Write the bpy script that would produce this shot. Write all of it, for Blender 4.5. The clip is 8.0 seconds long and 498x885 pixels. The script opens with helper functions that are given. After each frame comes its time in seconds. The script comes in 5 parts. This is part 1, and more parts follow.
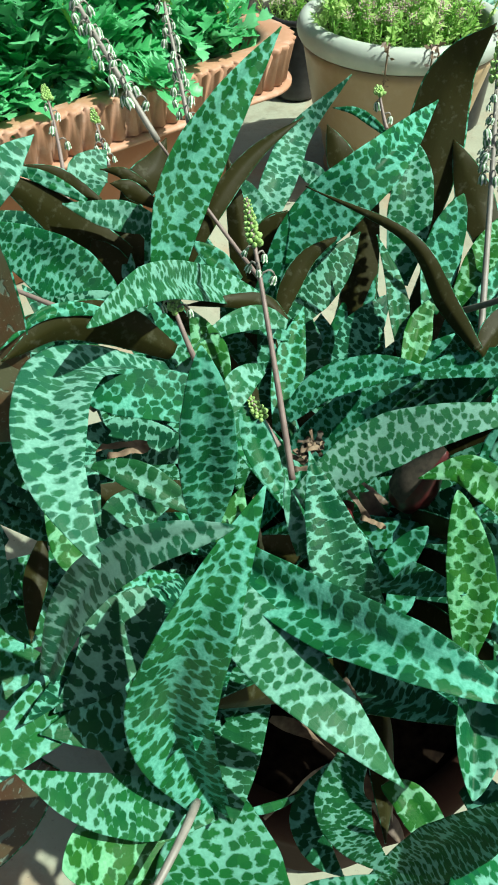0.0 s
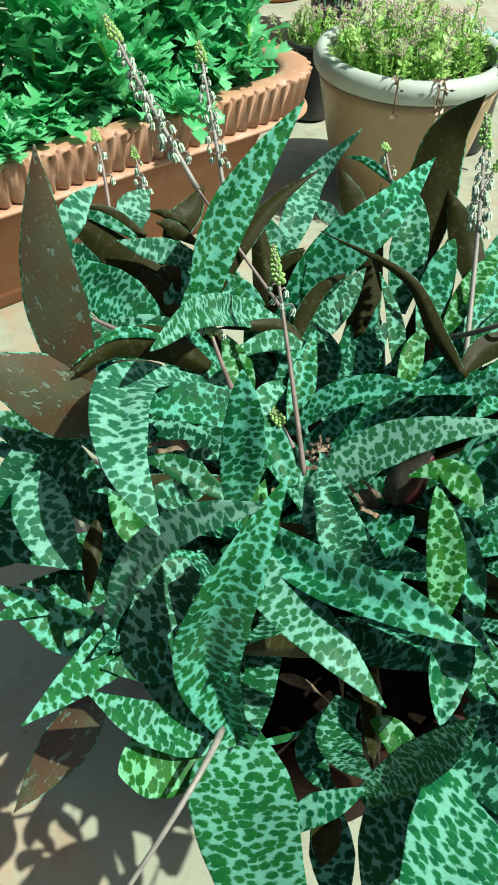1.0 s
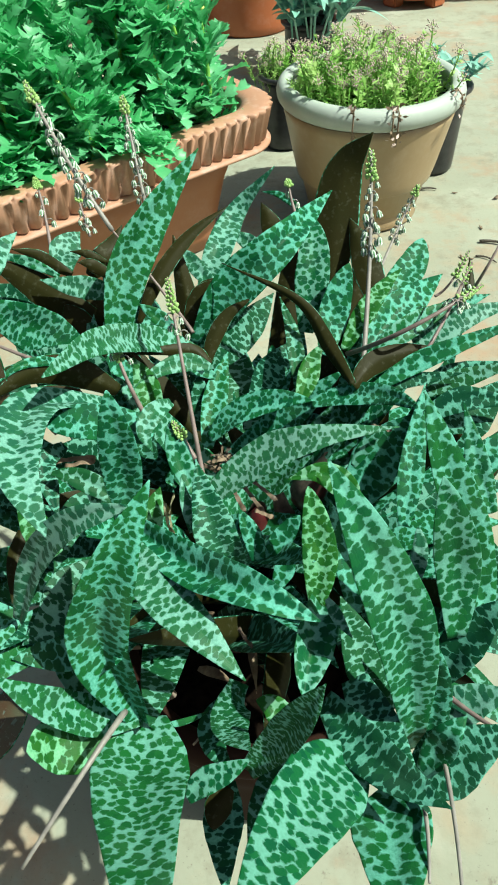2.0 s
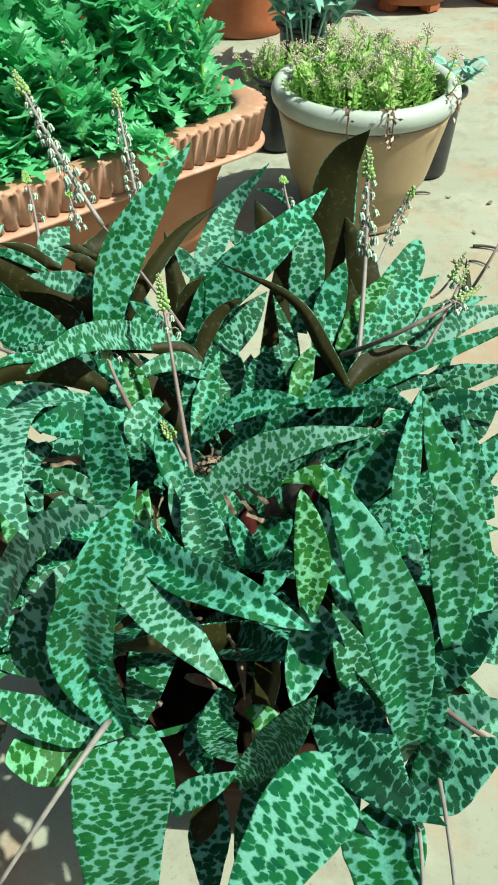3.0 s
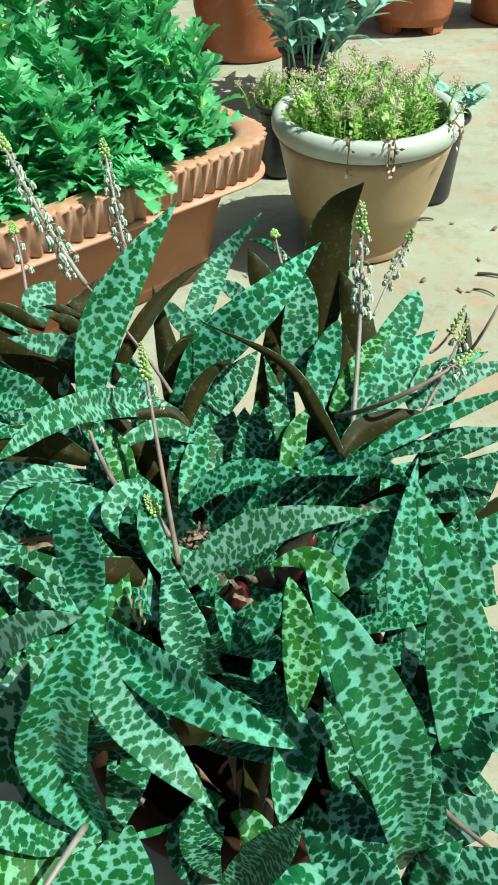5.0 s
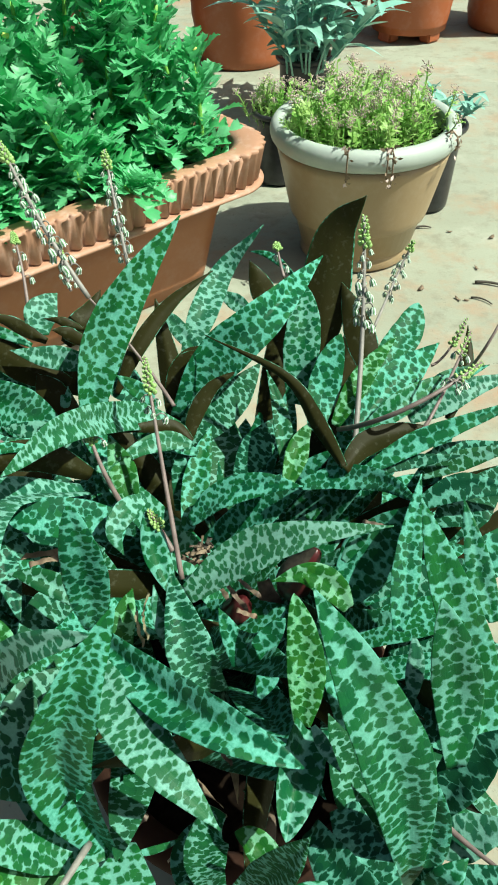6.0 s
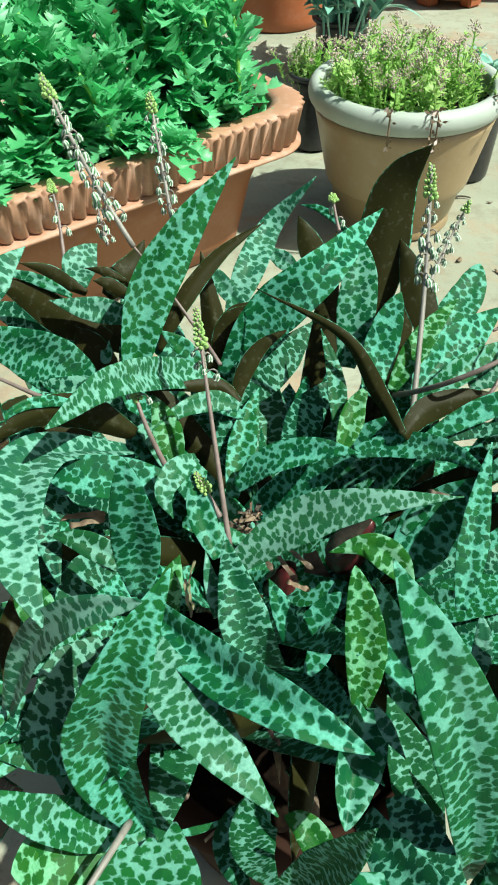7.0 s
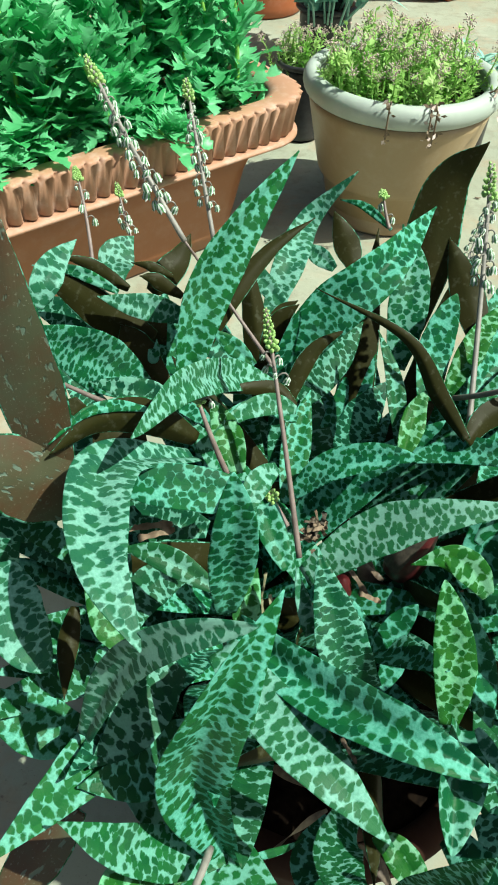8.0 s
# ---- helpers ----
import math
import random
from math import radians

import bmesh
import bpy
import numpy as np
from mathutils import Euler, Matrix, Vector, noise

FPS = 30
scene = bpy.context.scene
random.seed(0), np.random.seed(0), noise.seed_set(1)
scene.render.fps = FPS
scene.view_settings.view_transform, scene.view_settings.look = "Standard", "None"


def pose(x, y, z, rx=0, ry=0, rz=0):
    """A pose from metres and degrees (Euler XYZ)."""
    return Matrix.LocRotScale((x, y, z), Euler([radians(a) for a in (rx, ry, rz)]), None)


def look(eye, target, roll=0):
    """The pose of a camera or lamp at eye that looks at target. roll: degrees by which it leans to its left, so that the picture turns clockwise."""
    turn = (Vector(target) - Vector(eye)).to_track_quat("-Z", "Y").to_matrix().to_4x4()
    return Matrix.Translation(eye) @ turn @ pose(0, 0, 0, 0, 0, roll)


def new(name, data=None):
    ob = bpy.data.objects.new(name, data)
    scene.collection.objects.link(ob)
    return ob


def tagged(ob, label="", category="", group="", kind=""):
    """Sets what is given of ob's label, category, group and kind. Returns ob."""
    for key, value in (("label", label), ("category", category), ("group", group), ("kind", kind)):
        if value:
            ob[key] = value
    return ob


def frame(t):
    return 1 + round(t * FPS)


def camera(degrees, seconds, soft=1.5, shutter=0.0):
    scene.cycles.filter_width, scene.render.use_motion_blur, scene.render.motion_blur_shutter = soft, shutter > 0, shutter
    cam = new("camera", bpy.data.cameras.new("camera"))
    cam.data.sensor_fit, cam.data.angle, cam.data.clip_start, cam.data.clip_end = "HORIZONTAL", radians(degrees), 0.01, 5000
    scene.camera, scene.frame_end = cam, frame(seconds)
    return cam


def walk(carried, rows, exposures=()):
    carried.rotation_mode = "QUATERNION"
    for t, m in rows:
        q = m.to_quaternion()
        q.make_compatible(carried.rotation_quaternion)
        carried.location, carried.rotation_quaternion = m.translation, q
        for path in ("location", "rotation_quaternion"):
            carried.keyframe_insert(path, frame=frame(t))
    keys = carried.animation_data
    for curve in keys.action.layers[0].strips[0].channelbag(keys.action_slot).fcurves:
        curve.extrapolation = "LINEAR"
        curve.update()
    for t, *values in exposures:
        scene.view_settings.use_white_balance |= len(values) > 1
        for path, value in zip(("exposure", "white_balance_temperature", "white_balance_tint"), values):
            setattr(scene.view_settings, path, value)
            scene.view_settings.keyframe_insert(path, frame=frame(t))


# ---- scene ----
cam = camera(38.2, 8.0, 1.9)
PATH = [
    (0, (0.015, 0.008, 0.687), (-0.015, 1.36, -0.786), -0.1),
    (0.5, (-0.009, -0.009, 0.707), (-0.045, 1.347, -0.763), 0.5),
    (0.7, (-0.011, -0.021, 0.721), (-0.026, 1.354, -0.732), 1.6),
    (1, (0.006, -0.045, 0.742), (-0.033, 1.315, -0.724), 1.2),
    (1.5, (0.055, -0.066, 0.751), (0.01, 1.285, -0.722), 0.1),
    (1.7, (0.074, -0.081, 0.773), (-0.023, 1.32, -0.652), -2.8),
    (2.8, (0.088, -0.071, 0.761), (0.016, 1.332, -0.662), -1.9),
    (3, (0.081, -0.071, 0.761), (0.014, 1.338, -0.657), -1.3),
    (3.5, (0.065, -0.063, 0.747), (-0.042, 1.339, -0.675), -1.9),
    (4, (0.07, -0.05, 0.752), (-0.029, 1.376, -0.646), -2.1),
    (4.5, (0.085, -0.042, 0.759), (-0.002, 1.387, -0.638), -1.9),
    (5, (0.093, -0.028, 0.772), (0.001, 1.405, -0.62), -2.3),
    (5.2, (0.09, -0.026, 0.778), (0.013, 1.422, -0.6), -1.8),
    (6.5, (0.086, -0.02, 0.771), (-0.002, 1.403, -0.632), -2.0),
    (7, (0.064, -0.01, 0.75), (-0.056, 1.384, -0.68), -1.4),
    (7.5, (0.041, 0.003, 0.763), (-0.064, 1.395, -0.67), -0.2),
    (8, (0.002, 0.005, 0.745), (-0.003, 1.383, -0.706), 2.3),
]
EXPOSURES = [(0.0, 0.62, 6400, 0), (8.0, 0.62, 6400, 0)]
walk(cam, [(t, look(eye, target, roll)) for t, eye, target, roll in PATH], EXPOSURES)

# ---- light ----
SUN_WAY = Vector((0.55, -0.11, 0.83)).normalized()
sun_data = bpy.data.lights.new("sun", "SUN")
sun_data.energy, sun_data.angle, sun_data.color = 5.0, radians(0.6), (1.0, 0.97, 0.87)
sun = new("sun", sun_data)
sun.matrix_world = look(SUN_WAY * 6, (0, 0, 0))
world = bpy.data.worlds.new("sky")
world.use_nodes = True
scene.world = world
sky = world.node_tree.nodes.new("ShaderNodeTexSky")
sky.sky_type, sky.sun_disc = "NISHITA", False
sky.air_density, sky.dust_density, sky.ozone_density = 1.0, 5.0, 0.5
sky.sun_elevation, sky.sun_rotation = math.asin(SUN_WAY.z), math.atan2(SUN_WAY.x, SUN_WAY.y)
world.node_tree.links.new(sky.outputs["Color"], world.node_tree.nodes["Background"].inputs["Color"])
world.node_tree.nodes["Background"].inputs["Strength"].default_value = 0.050


# ---- materials ----
class Nodes:
    """A node material, with short calls for its nodes."""

    def __init__(self, name):
        self.mat = bpy.data.materials.new(name)
        self.mat.use_nodes = True
        self.tree = self.mat.node_tree
        self.shader = self.tree.nodes["Principled BSDF"]

    def node(self, kind, **sets):
        n = self.tree.nodes.new(kind)
        for key, value in sets.items():
            if key in n.inputs:
                n.inputs[key].default_value = value
            else:
                setattr(n, key, value)
        return n

    def link(self, a, b):
        self.tree.links.new(a, b)

    def put(self, inlet, value):
        if isinstance(value, bpy.types.NodeSocket):
            self.link(value, inlet)
        else:
            inlet.default_value = value

    def coords(self, kind="Object", shift=0.0):
        c = self.node("ShaderNodeTexCoord").outputs[kind]
        if not shift:
            return c
        info = self.node("ShaderNodeObjectInfo")
        add = self.node("ShaderNodeVectorMath", operation="MULTIPLY_ADD")
        comb = self.node("ShaderNodeCombineXYZ")
        for k in range(3):
            self.link(info.outputs["Random"], comb.inputs[k])
        self.link(comb.outputs[0], add.inputs[0])
        add.inputs[1].default_value = (shift, shift * 1.7, shift * 0.6)
        self.link(c, add.inputs[2])
        return add.outputs[0]

    def noise(self, vector, scale, detail=3.0, rough=0.55):
        n = self.node("ShaderNodeTexNoise", Scale=scale, Detail=detail, Roughness=rough)
        self.link(vector, n.inputs["Vector"])
        return n

    def ramp(self, value, *stops):
        r = self.node("ShaderNodeValToRGB")
        e = r.color_ramp.elements
        while len(e) < len(stops):
            e.new(0.5)
        for k, (at, col) in enumerate(stops):
            e[k].position = at
            e[k].color = (*col, 1) if isinstance(col, tuple) else (col, col, col, 1)
        self.link(value, r.inputs[0])
        return r.outputs[0]

    def mix(self, factor, a, b, blend="MIX"):
        m = self.node("ShaderNodeMix", data_type="RGBA", blend_type=blend)
        for inlet, value in ((m.inputs[0], factor), (m.inputs[6], a), (m.inputs[7], b)):
            self.put(inlet, (*value, 1) if isinstance(value, tuple) else value)
        return m.outputs[2]

    def maths(self, op, a, b=0.0):
        m = self.node("ShaderNodeMath", operation=op)
        self.put(m.inputs[0], a)
        self.put(m.inputs[1], b)
        return m.outputs[0]

    def finish(self, colour, rough=0.5, bump=None, height=0.001, strength=0.5, specular=0.5):
        s = self.shader
        self.put(s.inputs["Base Color"], (*colour, 1) if isinstance(colour, tuple) else colour)
        self.put(s.inputs["Roughness"], rough)
        s.inputs["Specular IOR Level"].default_value = specular
        if bump is not None:
            b = self.node("ShaderNodeBump", Strength=strength, Distance=height)
            self.link(bump, b.inputs["Height"])
            self.link(b.outputs[0], s.inputs["Normal"])
        return self.mat

    def translucent(self, colour, share):
        """Lets a share of the light through a thin leaf."""
        t = self.node("ShaderNodeBsdfTranslucent")
        self.put(t.inputs["Color"], (*colour, 1) if isinstance(colour, tuple) else colour)
        m = self.node("ShaderNodeMixShader")
        m.inputs[0].default_value = share
        self.link(self.shader.outputs[0], m.inputs[1])
        self.link(t.outputs[0], m.inputs[2])
        self.link(m.outputs[0], self.tree.nodes["Material Output"].inputs["Surface"])
        return self.mat


def spotted_leaf(name, light, lighter, dark, darker, size=190.0, cover=0.0, across=1.0, soft=0.07):
    """Silvery leaf skin with rounded dark green blotches that run together: size blotches a metre,
    cover how much of the skin they take, across how far they stretch from margin to margin."""
    n = Nodes(name)
    at = n.coords("UV", 3.0)
    own = n.node("ShaderNodeObjectInfo").outputs["Random"]
    sized = n.node("ShaderNodeVectorMath", operation="SCALE")
    n.link(at, sized.inputs[0])
    n.link(n.maths("ADD", n.maths("MULTIPLY", n.maths("FRACT", n.maths("MULTIPLY", own, 13.0)), 0.35), 0.85), sized.inputs["Scale"])
    squash = n.node("ShaderNodeMapping")
    squash.inputs["Scale"].default_value = (1.0 / across, across, 1.0)
    n.link(sized.outputs[0], squash.inputs["Vector"])
    warp = n.noise(squash.outputs[0], size * 1.1, 2.0)
    off = n.node("ShaderNodeVectorMath", operation="MULTIPLY_ADD")
    n.link(warp.outputs["Color"], off.inputs[0])
    off.inputs[1].default_value = (0.9 / size, 0.9 / size, 0.0)
    n.link(squash.outputs[0], off.inputs[2])
    cells = n.node("ShaderNodeTexVoronoi", voronoi_dimensions="2D", feature="SMOOTH_F1", Scale=size, Randomness=0.9, Smoothness=0.18)
    tone = n.node("ShaderNodeTexVoronoi", voronoi_dimensions="2D", feature="F1", Scale=size, Randomness=0.9)
    n.link(off.outputs[0], cells.inputs["Vector"])
    n.link(off.outputs[0], tone.inputs["Vector"])
    sep = n.node("ShaderNodeSeparateColor")
    n.link(tone.outputs["Color"], sep.inputs[0])
    broad = n.noise(at, 60.0, 2.0)
    scallop = n.noise(at, size * 3.2, 2.0)
    fine = n.noise(at, 900.0, 3.0)
    reach = n.maths("ADD", n.maths("MULTIPLY", n.maths("SUBTRACT", broad.outputs["Fac"], 0.5), 0.45), 0.42 + cover)
    reach = n.maths("ADD", reach, n.maths("MULTIPLY", n.maths("SUBTRACT", sep.outputs[1], 0.5), 0.22))
    reach = n.maths("ADD", reach, n.maths("MULTIPLY", n.maths("SUBTRACT", scallop.outputs["Fac"], 0.5), 0.34))
    blot = n.ramp(n.maths("ADD", n.maths("SUBTRACT", reach, cells.outputs["Distance"]), 0.5), (0.5 - soft, 0.0), (0.5 + soft, 1.0))
    silver = n.mix(n.ramp(scallop.outputs["Fac"], (0.3, 0.0), (0.7, 1.0)), light, lighter)
    silver = n.mix(n.ramp(n.maths("FRACT", n.maths("MULTIPLY", own, 7.0)), (0.4, 0.0), (1.0, 0.6)), silver, tuple(0.55 * c + 0.45 * g for c, g in zip(light, (0.20, 0.30, 0.25))))
    green = n.mix(sep.outputs[0], dark, darker)
    green = n.mix(n.maths("MULTIPLY", fine.outputs["Fac"], 0.3), green, tuple(0.75 * a + 0.25 * b for a, b in zip(dark, light)))
    green = n.mix(n.ramp(own, (0.5, 0.0), (1.0, 0.35)), green, (0.016, 0.10, 0.010))
    skin = n.mix(blot, silver, green)
    dust = n.noise(at, 26.0, 3.0)
    skin = n.mix(n.ramp(dust.outputs["Fac"], (0.5, 0.0), (0.8, 0.10)), skin, (0.15, 0.24, 0.18))
    ribs = n.node("ShaderNodeMapping")
    ribs.inputs["Scale"].default_value = (1.0, 0.05, 1.0)
    n.link(at, ribs.inputs["Vector"])
    lines = n.noise(ribs.outputs[0], 700.0, 2.0)
    bump = n.maths("ADD", n.maths("ADD", fine.outputs["Fac"], n.maths("MULTIPLY", lines.outputs["Fac"], 1.2)), n.maths("MULTIPLY", blot, -0.5))
    n.finish(skin, n.ramp(fine.outputs["Fac"], (0.2, 0.36), (0.8, 0.52)), bump, 0.0004, 0.35, 0.08)
    return n.mat


def plum_underside(name, low, high, most, gain):
    """Brown-purple underside with pale scurf."""
    n = Nodes(name)
    at = n.coords("UV", 2.0)
    wide = n.noise(at, 45.0, 3.0)
    long = n.node("ShaderNodeMapping")
    long.inputs["Scale"].default_value = (1.0, 0.12, 1.0)
    n.link(at, long.inputs["Vector"])
    grain = n.noise(long.outputs[0], 1400.0, 3.0)
    scurf = n.noise(at, 210.0, 4.0, 0.6)
    base = n.mix(wide.outputs["Fac"], tuple(gain * c for c in (0.017, 0.018, 0.004)), tuple(gain * c for c in (0.034, 0.027, 0.008)))
    base = n.mix(n.maths("MULTIPLY", grain.outputs["Fac"], 0.5), base, (0.024, 0.032, 0.009))
    skin = n.mix(n.ramp(scurf.outputs["Fac"], (low, 0.0), (high, most)), base, (0.12, 0.135, 0.095))
    return n.finish(skin, 0.5, scurf.outputs["Fac"], 0.0004, 0.35, 0.09)


def waxy_underside():
    """Red-brown underside with a grey-green bloom, long ribs and pale crusted scars."""
    n = Nodes("waxy_underside")
    at = n.coords("UV", 2.0)
    bloom = n.noise(at, 40.0, 4.0, 0.6)
    long = n.node("ShaderNodeMapping")
    long.inputs["Scale"].default_value = (1.0, 0.4, 1.0)
    n.link(at, long.inputs["Vector"])
    crust = n.noise(long.outputs[0], 250.0, 2.0)
    specks = n.noise(at, 700.0, 3.0, 0.6)
    ribs = n.node("ShaderNodeMapping")
    ribs.inputs["Scale"].default_value = (1.0, 0.03, 1.0)
    n.link(at, ribs.inputs["Vector"])
    lines = n.noise(ribs.outputs[0], 900.0, 2.0)
    skin = n.mix(n.ramp(bloom.outputs["Fac"], (0.38, 0.0), (0.62, 1.0)), (0.062, 0.034, 0.016), (0.052, 0.056, 0.030))
    skin = n.mix(n.ramp(lines.outputs["Fac"], (0.45, 0.0), (0.7, 0.12)), skin, (0.068, 0.062, 0.036))
    patch = n.ramp(crust.outputs["Fac"], (0.61, 0.0), (0.65, 0.6))
    skin = n.mix(patch, skin, (0.12, 0.19, 0.155))
    skin = n.mix(n.ramp(specks.outputs["Fac"], (0.62, 0.0), (0.70, 0.6)), skin, (0.19, 0.20, 0.16))
    return n.finish(skin, 0.42, n.maths("ADD", patch, n.maths("MULTIPLY", lines.outputs["Fac"], 0.12)), 0.0010, 0.6, 0.5)


def clay(name, a, b, rough=0.55, dust=0.35, gloss=0.5):
    n = Nodes(name)
    at = n.coords("Object", 2.0)
    wide, fine = n.noise(at, 7.0, 4.0), n.noise(at, 120.0, 3.0)
    skin = n.mix(wide.outputs["Fac"], a, b)
    pale = tuple(min(1.0, 0.35 + 0.65 * c) for c in b)
    skin = n.mix(n.maths("MULTIPLY", n.ramp(n.noise(at, 24.0, 5.0, 0.7).outputs["Fac"], (0.5, 0.0), (0.75, 1.0)), dust), skin, pale)
    return n.finish(skin, rough, fine.outputs["Fac"], 0.0006, 0.35, gloss)


def plain_leaf(name, a, b, rough=0.45, through_share=0.25):
    n = Nodes(name)
    at = n.coords("Object", 1.0)
    info = n.node("ShaderNodeObjectInfo")
    fine = n.noise(at, 160.0, 3.0)
    skin = n.mix(info.outputs["Random"], a, b)
    skin = n.mix(n.maths("MULTIPLY", fine.outputs["Fac"], 0.3), skin, tuple(0.75 * c for c in a))
    n.finish(skin, rough, fine.outputs["Fac"], 0.0006, 0.4)
    return n.translucent(skin, through_share)


def simple(name, a, b, scale=200.0, rough=0.5, specular=0.5):
    n = Nodes(name)
    at = n.coords("Object", 1.0)
    fine = n.noise(at, scale, 3.0)
    return n.finish(n.mix(n.ramp(fine.outputs["Fac"], (0.3, 0.0), (0.7, 1.0)), a, b), rough, fine.outputs["Fac"], 0.0005, 0.3, specular)


def concrete_floor():
    n = Nodes("worn_concrete")
    at = n.coords("Object")
    wide, mid, fine = n.noise(at, 1.6, 4.0), n.noise(at, 9.0, 5.0, 0.6), n.noise(at, 160.0, 4.0, 0.6)
    skin = n.mix(n.ramp(wide.outputs["Fac"], (0.35, 0.0), (0.65, 1.0)), (0.240, 0.265, 0.20), (0.325, 0.36, 0.28))
    skin = n.mix(n.ramp(mid.outputs["Fac"], (0.52, 0.0), (0.68, 0.45)), skin, (0.32, 0.245, 0.155))
    skin = n.mix(n.ramp(n.noise(at, 22.0, 6.0, 0.7).outputs["Fac"], (0.55, 0.0), (0.72, 0.6)), skin, (0.2, 0.19, 0.145))
    skin = n.mix(n.ramp(n.noise(at, 60.0, 6.0, 0.75).outputs["Fac"], (0.62, 0.0), (0.7, 0.8)), skin, (0.14, 0.13, 0.10))
    skin = n.mix(n.ramp(n.noise(at, 5.0, 5.0, 0.7).outputs["Fac"], (0.56, 0.0), (0.7, 0.5)), skin, (0.42, 0.435, 0.36))
    skin = n.mix(n.ramp(n.noise(at, 13.0, 7.0, 0.72).outputs["Fac"], (0.52, 0.0), (0.66, 0.65)), skin, (0.185, 0.18, 0.13))
    skin = n.mix(n.ramp(n.noise(at, 3.4, 6.0, 0.68).outputs["Fac"], (0.52, 0.0), (0.64, 0.7)), skin, (0.34, 0.205, 0.12))
    skin = n.mix(n.ramp(n.noise(at, 240.0, 3.0, 0.7).outputs["Fac"], (0.64, 0.0), (0.72, 0.7)), skin, (0.12, 0.11, 0.085))
    skin = n.mix(n.maths("MULTIPLY", fine.outputs["Fac"], 0.25), skin, (0.22, 0.205, 0.155))
    bump = n.maths("ADD", fine.outputs["Fac"], n.maths("MULTIPLY", mid.outputs["Fac"], 3.0))
    return n.finish(skin, 0.85, bump, 0.001, 0.5)


LEAF_TOP = spotted_leaf("spotted_leaf", (0.056, 0.255, 0.175), (0.118, 0.385, 0.295), (0.003, 0.052, 0.020), (0.008, 0.092, 0.021), 208.0, 0.06, 1.05, 0.09)
LEAF_BROAD = spotted_leaf("broad_spotted_leaf", (0.060, 0.26, 0.180), (0.118, 0.385, 0.295), (0.003, 0.056, 0.021), (0.008, 0.095, 0.023), 172.0, 0.06, 1.1, 0.09)
LEAF_FRESH = spotted_leaf("fresh_spotted_leaf", (0.082, 0.275, 0.135), (0.155, 0.40, 0.225), (0.006, 0.064, 0.009), (0.018, 0.098, 0.009), 200.0, 0.08, 1.1, 0.08)
LEAF_PALE = spotted_leaf("pale_spotted_leaf", (0.100, 0.270, 0.206), (0.162, 0.375, 0.295), (0.010, 0.076, 0.040), (0.017, 0.102, 0.042), 212.0, 0.05, 1.2, 0.09)
LEAF_NET = spotted_leaf("netted_leaf", (0.068, 0.25, 0.175), (0.128, 0.375, 0.285), (0.003, 0.040, 0.019), (0.007, 0.062, 0.021), 215.0, 0.10, 1.25, 0.07)
LEAF_FINE = spotted_leaf("finely_netted_leaf", (0.066, 0.255, 0.180), (0.128, 0.385, 0.295), (0.003, 0.044, 0.019), (0.007, 0.072, 0.021), 330.0, 0.09, 1.35, 0.08)
LEAF_UNDER = plum_underside("plum_underside", 0.56, 0.69, 0.22, 0.72)
LEAF_WAXY = waxy_underside()
CONCRETE = concrete_floor()
TERRACOTTA = clay("terracotta_plastic", (0.26, 0.094, 0.034), (0.33, 0.14, 0.062), 0.5, 0.12)
DUSTY_CLAY = clay("dusty_terracotta", (0.32, 0.16, 0.092), (0.42, 0.25, 0.165), 0.6, 0.45)
# Terracotta coloured near black: the deep shade under the squill leaves is painted in.
SHADED_CLAY = clay("shade_blackened_terracotta", (0.022, 0.011, 0.007), (0.036, 0.017, 0.011), 0.9, 0.02, 0.1)
FAR_CLAY = clay("far_terracotta", (0.31, 0.08, 0.025), (0.36, 0.11, 0.04), 0.5, 0.15)
PINK_CLAY = clay("pinkish_terracotta", (0.40, 0.17, 0.10), (0.45, 0.2, 0.13), 0.6, 0.2)
BEIGE = clay("beige_plastic", (0.295, 0.205, 0.105), (0.36, 0.275, 0.16), 0.38, 0.15)
RIM_WHITE = clay("chalky_rim", (0.29, 0.355, 0.32), (0.42, 0.48, 0.43), 0.5, 0.2)
BLACK_PLASTIC = simple("black_plastic", (0.012, 0.013, 0.014), (0.03, 0.032, 0.034), 60.0, 0.35)
# Dark soil taken down to near black, with the shade between leaves in its colour.
SHADED_SOIL = simple("shade_blackened_soil", (0.003, 0.002, 0.0015), (0.012, 0.008, 0.005), 180.0, 0.95, 0.05)
CROP_LEAF = plain_leaf("crop_leaf", (0.060, 0.41, 0.12), (0.22, 0.66, 0.35), 0.42, 0.42)
CROP_STEM = simple("crop_stem", (0.13, 0.36, 0.05), (0.24, 0.50, 0.10), 90.0, 0.5)
YELLOW = simple("yellow_petal", (0.58, 0.66, 0.12), (0.70, 0.74, 0.25), 300.0, 0.6)
HERB_LEAF = plain_leaf("herb_leaf", (0.25, 0.53, 0.10), (0.50, 0.70, 0.26), 0.5, 0.4)
HERB_FLOWER = simple("herb_flower", (0.42, 0.33, 0.30), (0.60, 0.50, 0.45), 500.0, 0.8)
STRAW = simple("straw_leaf", (0.12, 0.125, 0.06), (0.25, 0.24, 0.15), 220.0, 0.7)
BARK = simple("twig_bark", (0.03, 0.026, 0.02), (0.08, 0.068, 0.05), 300.0, 0.8)
DRY = simple("dry_leaf", (0.095, 0.066, 0.042), (0.23, 0.175, 0.115), 180.0, 0.8)
PALE_SKIN = simple("pale_bulb_skin", (0.05, 0.034, 0.026), (0.15, 0.115, 0.09), 90.0, 0.5)
PAPER = simple("papery_scale", (0.045, 0.030, 0.019), (0.15, 0.115, 0.08), 160.0, 0.6)
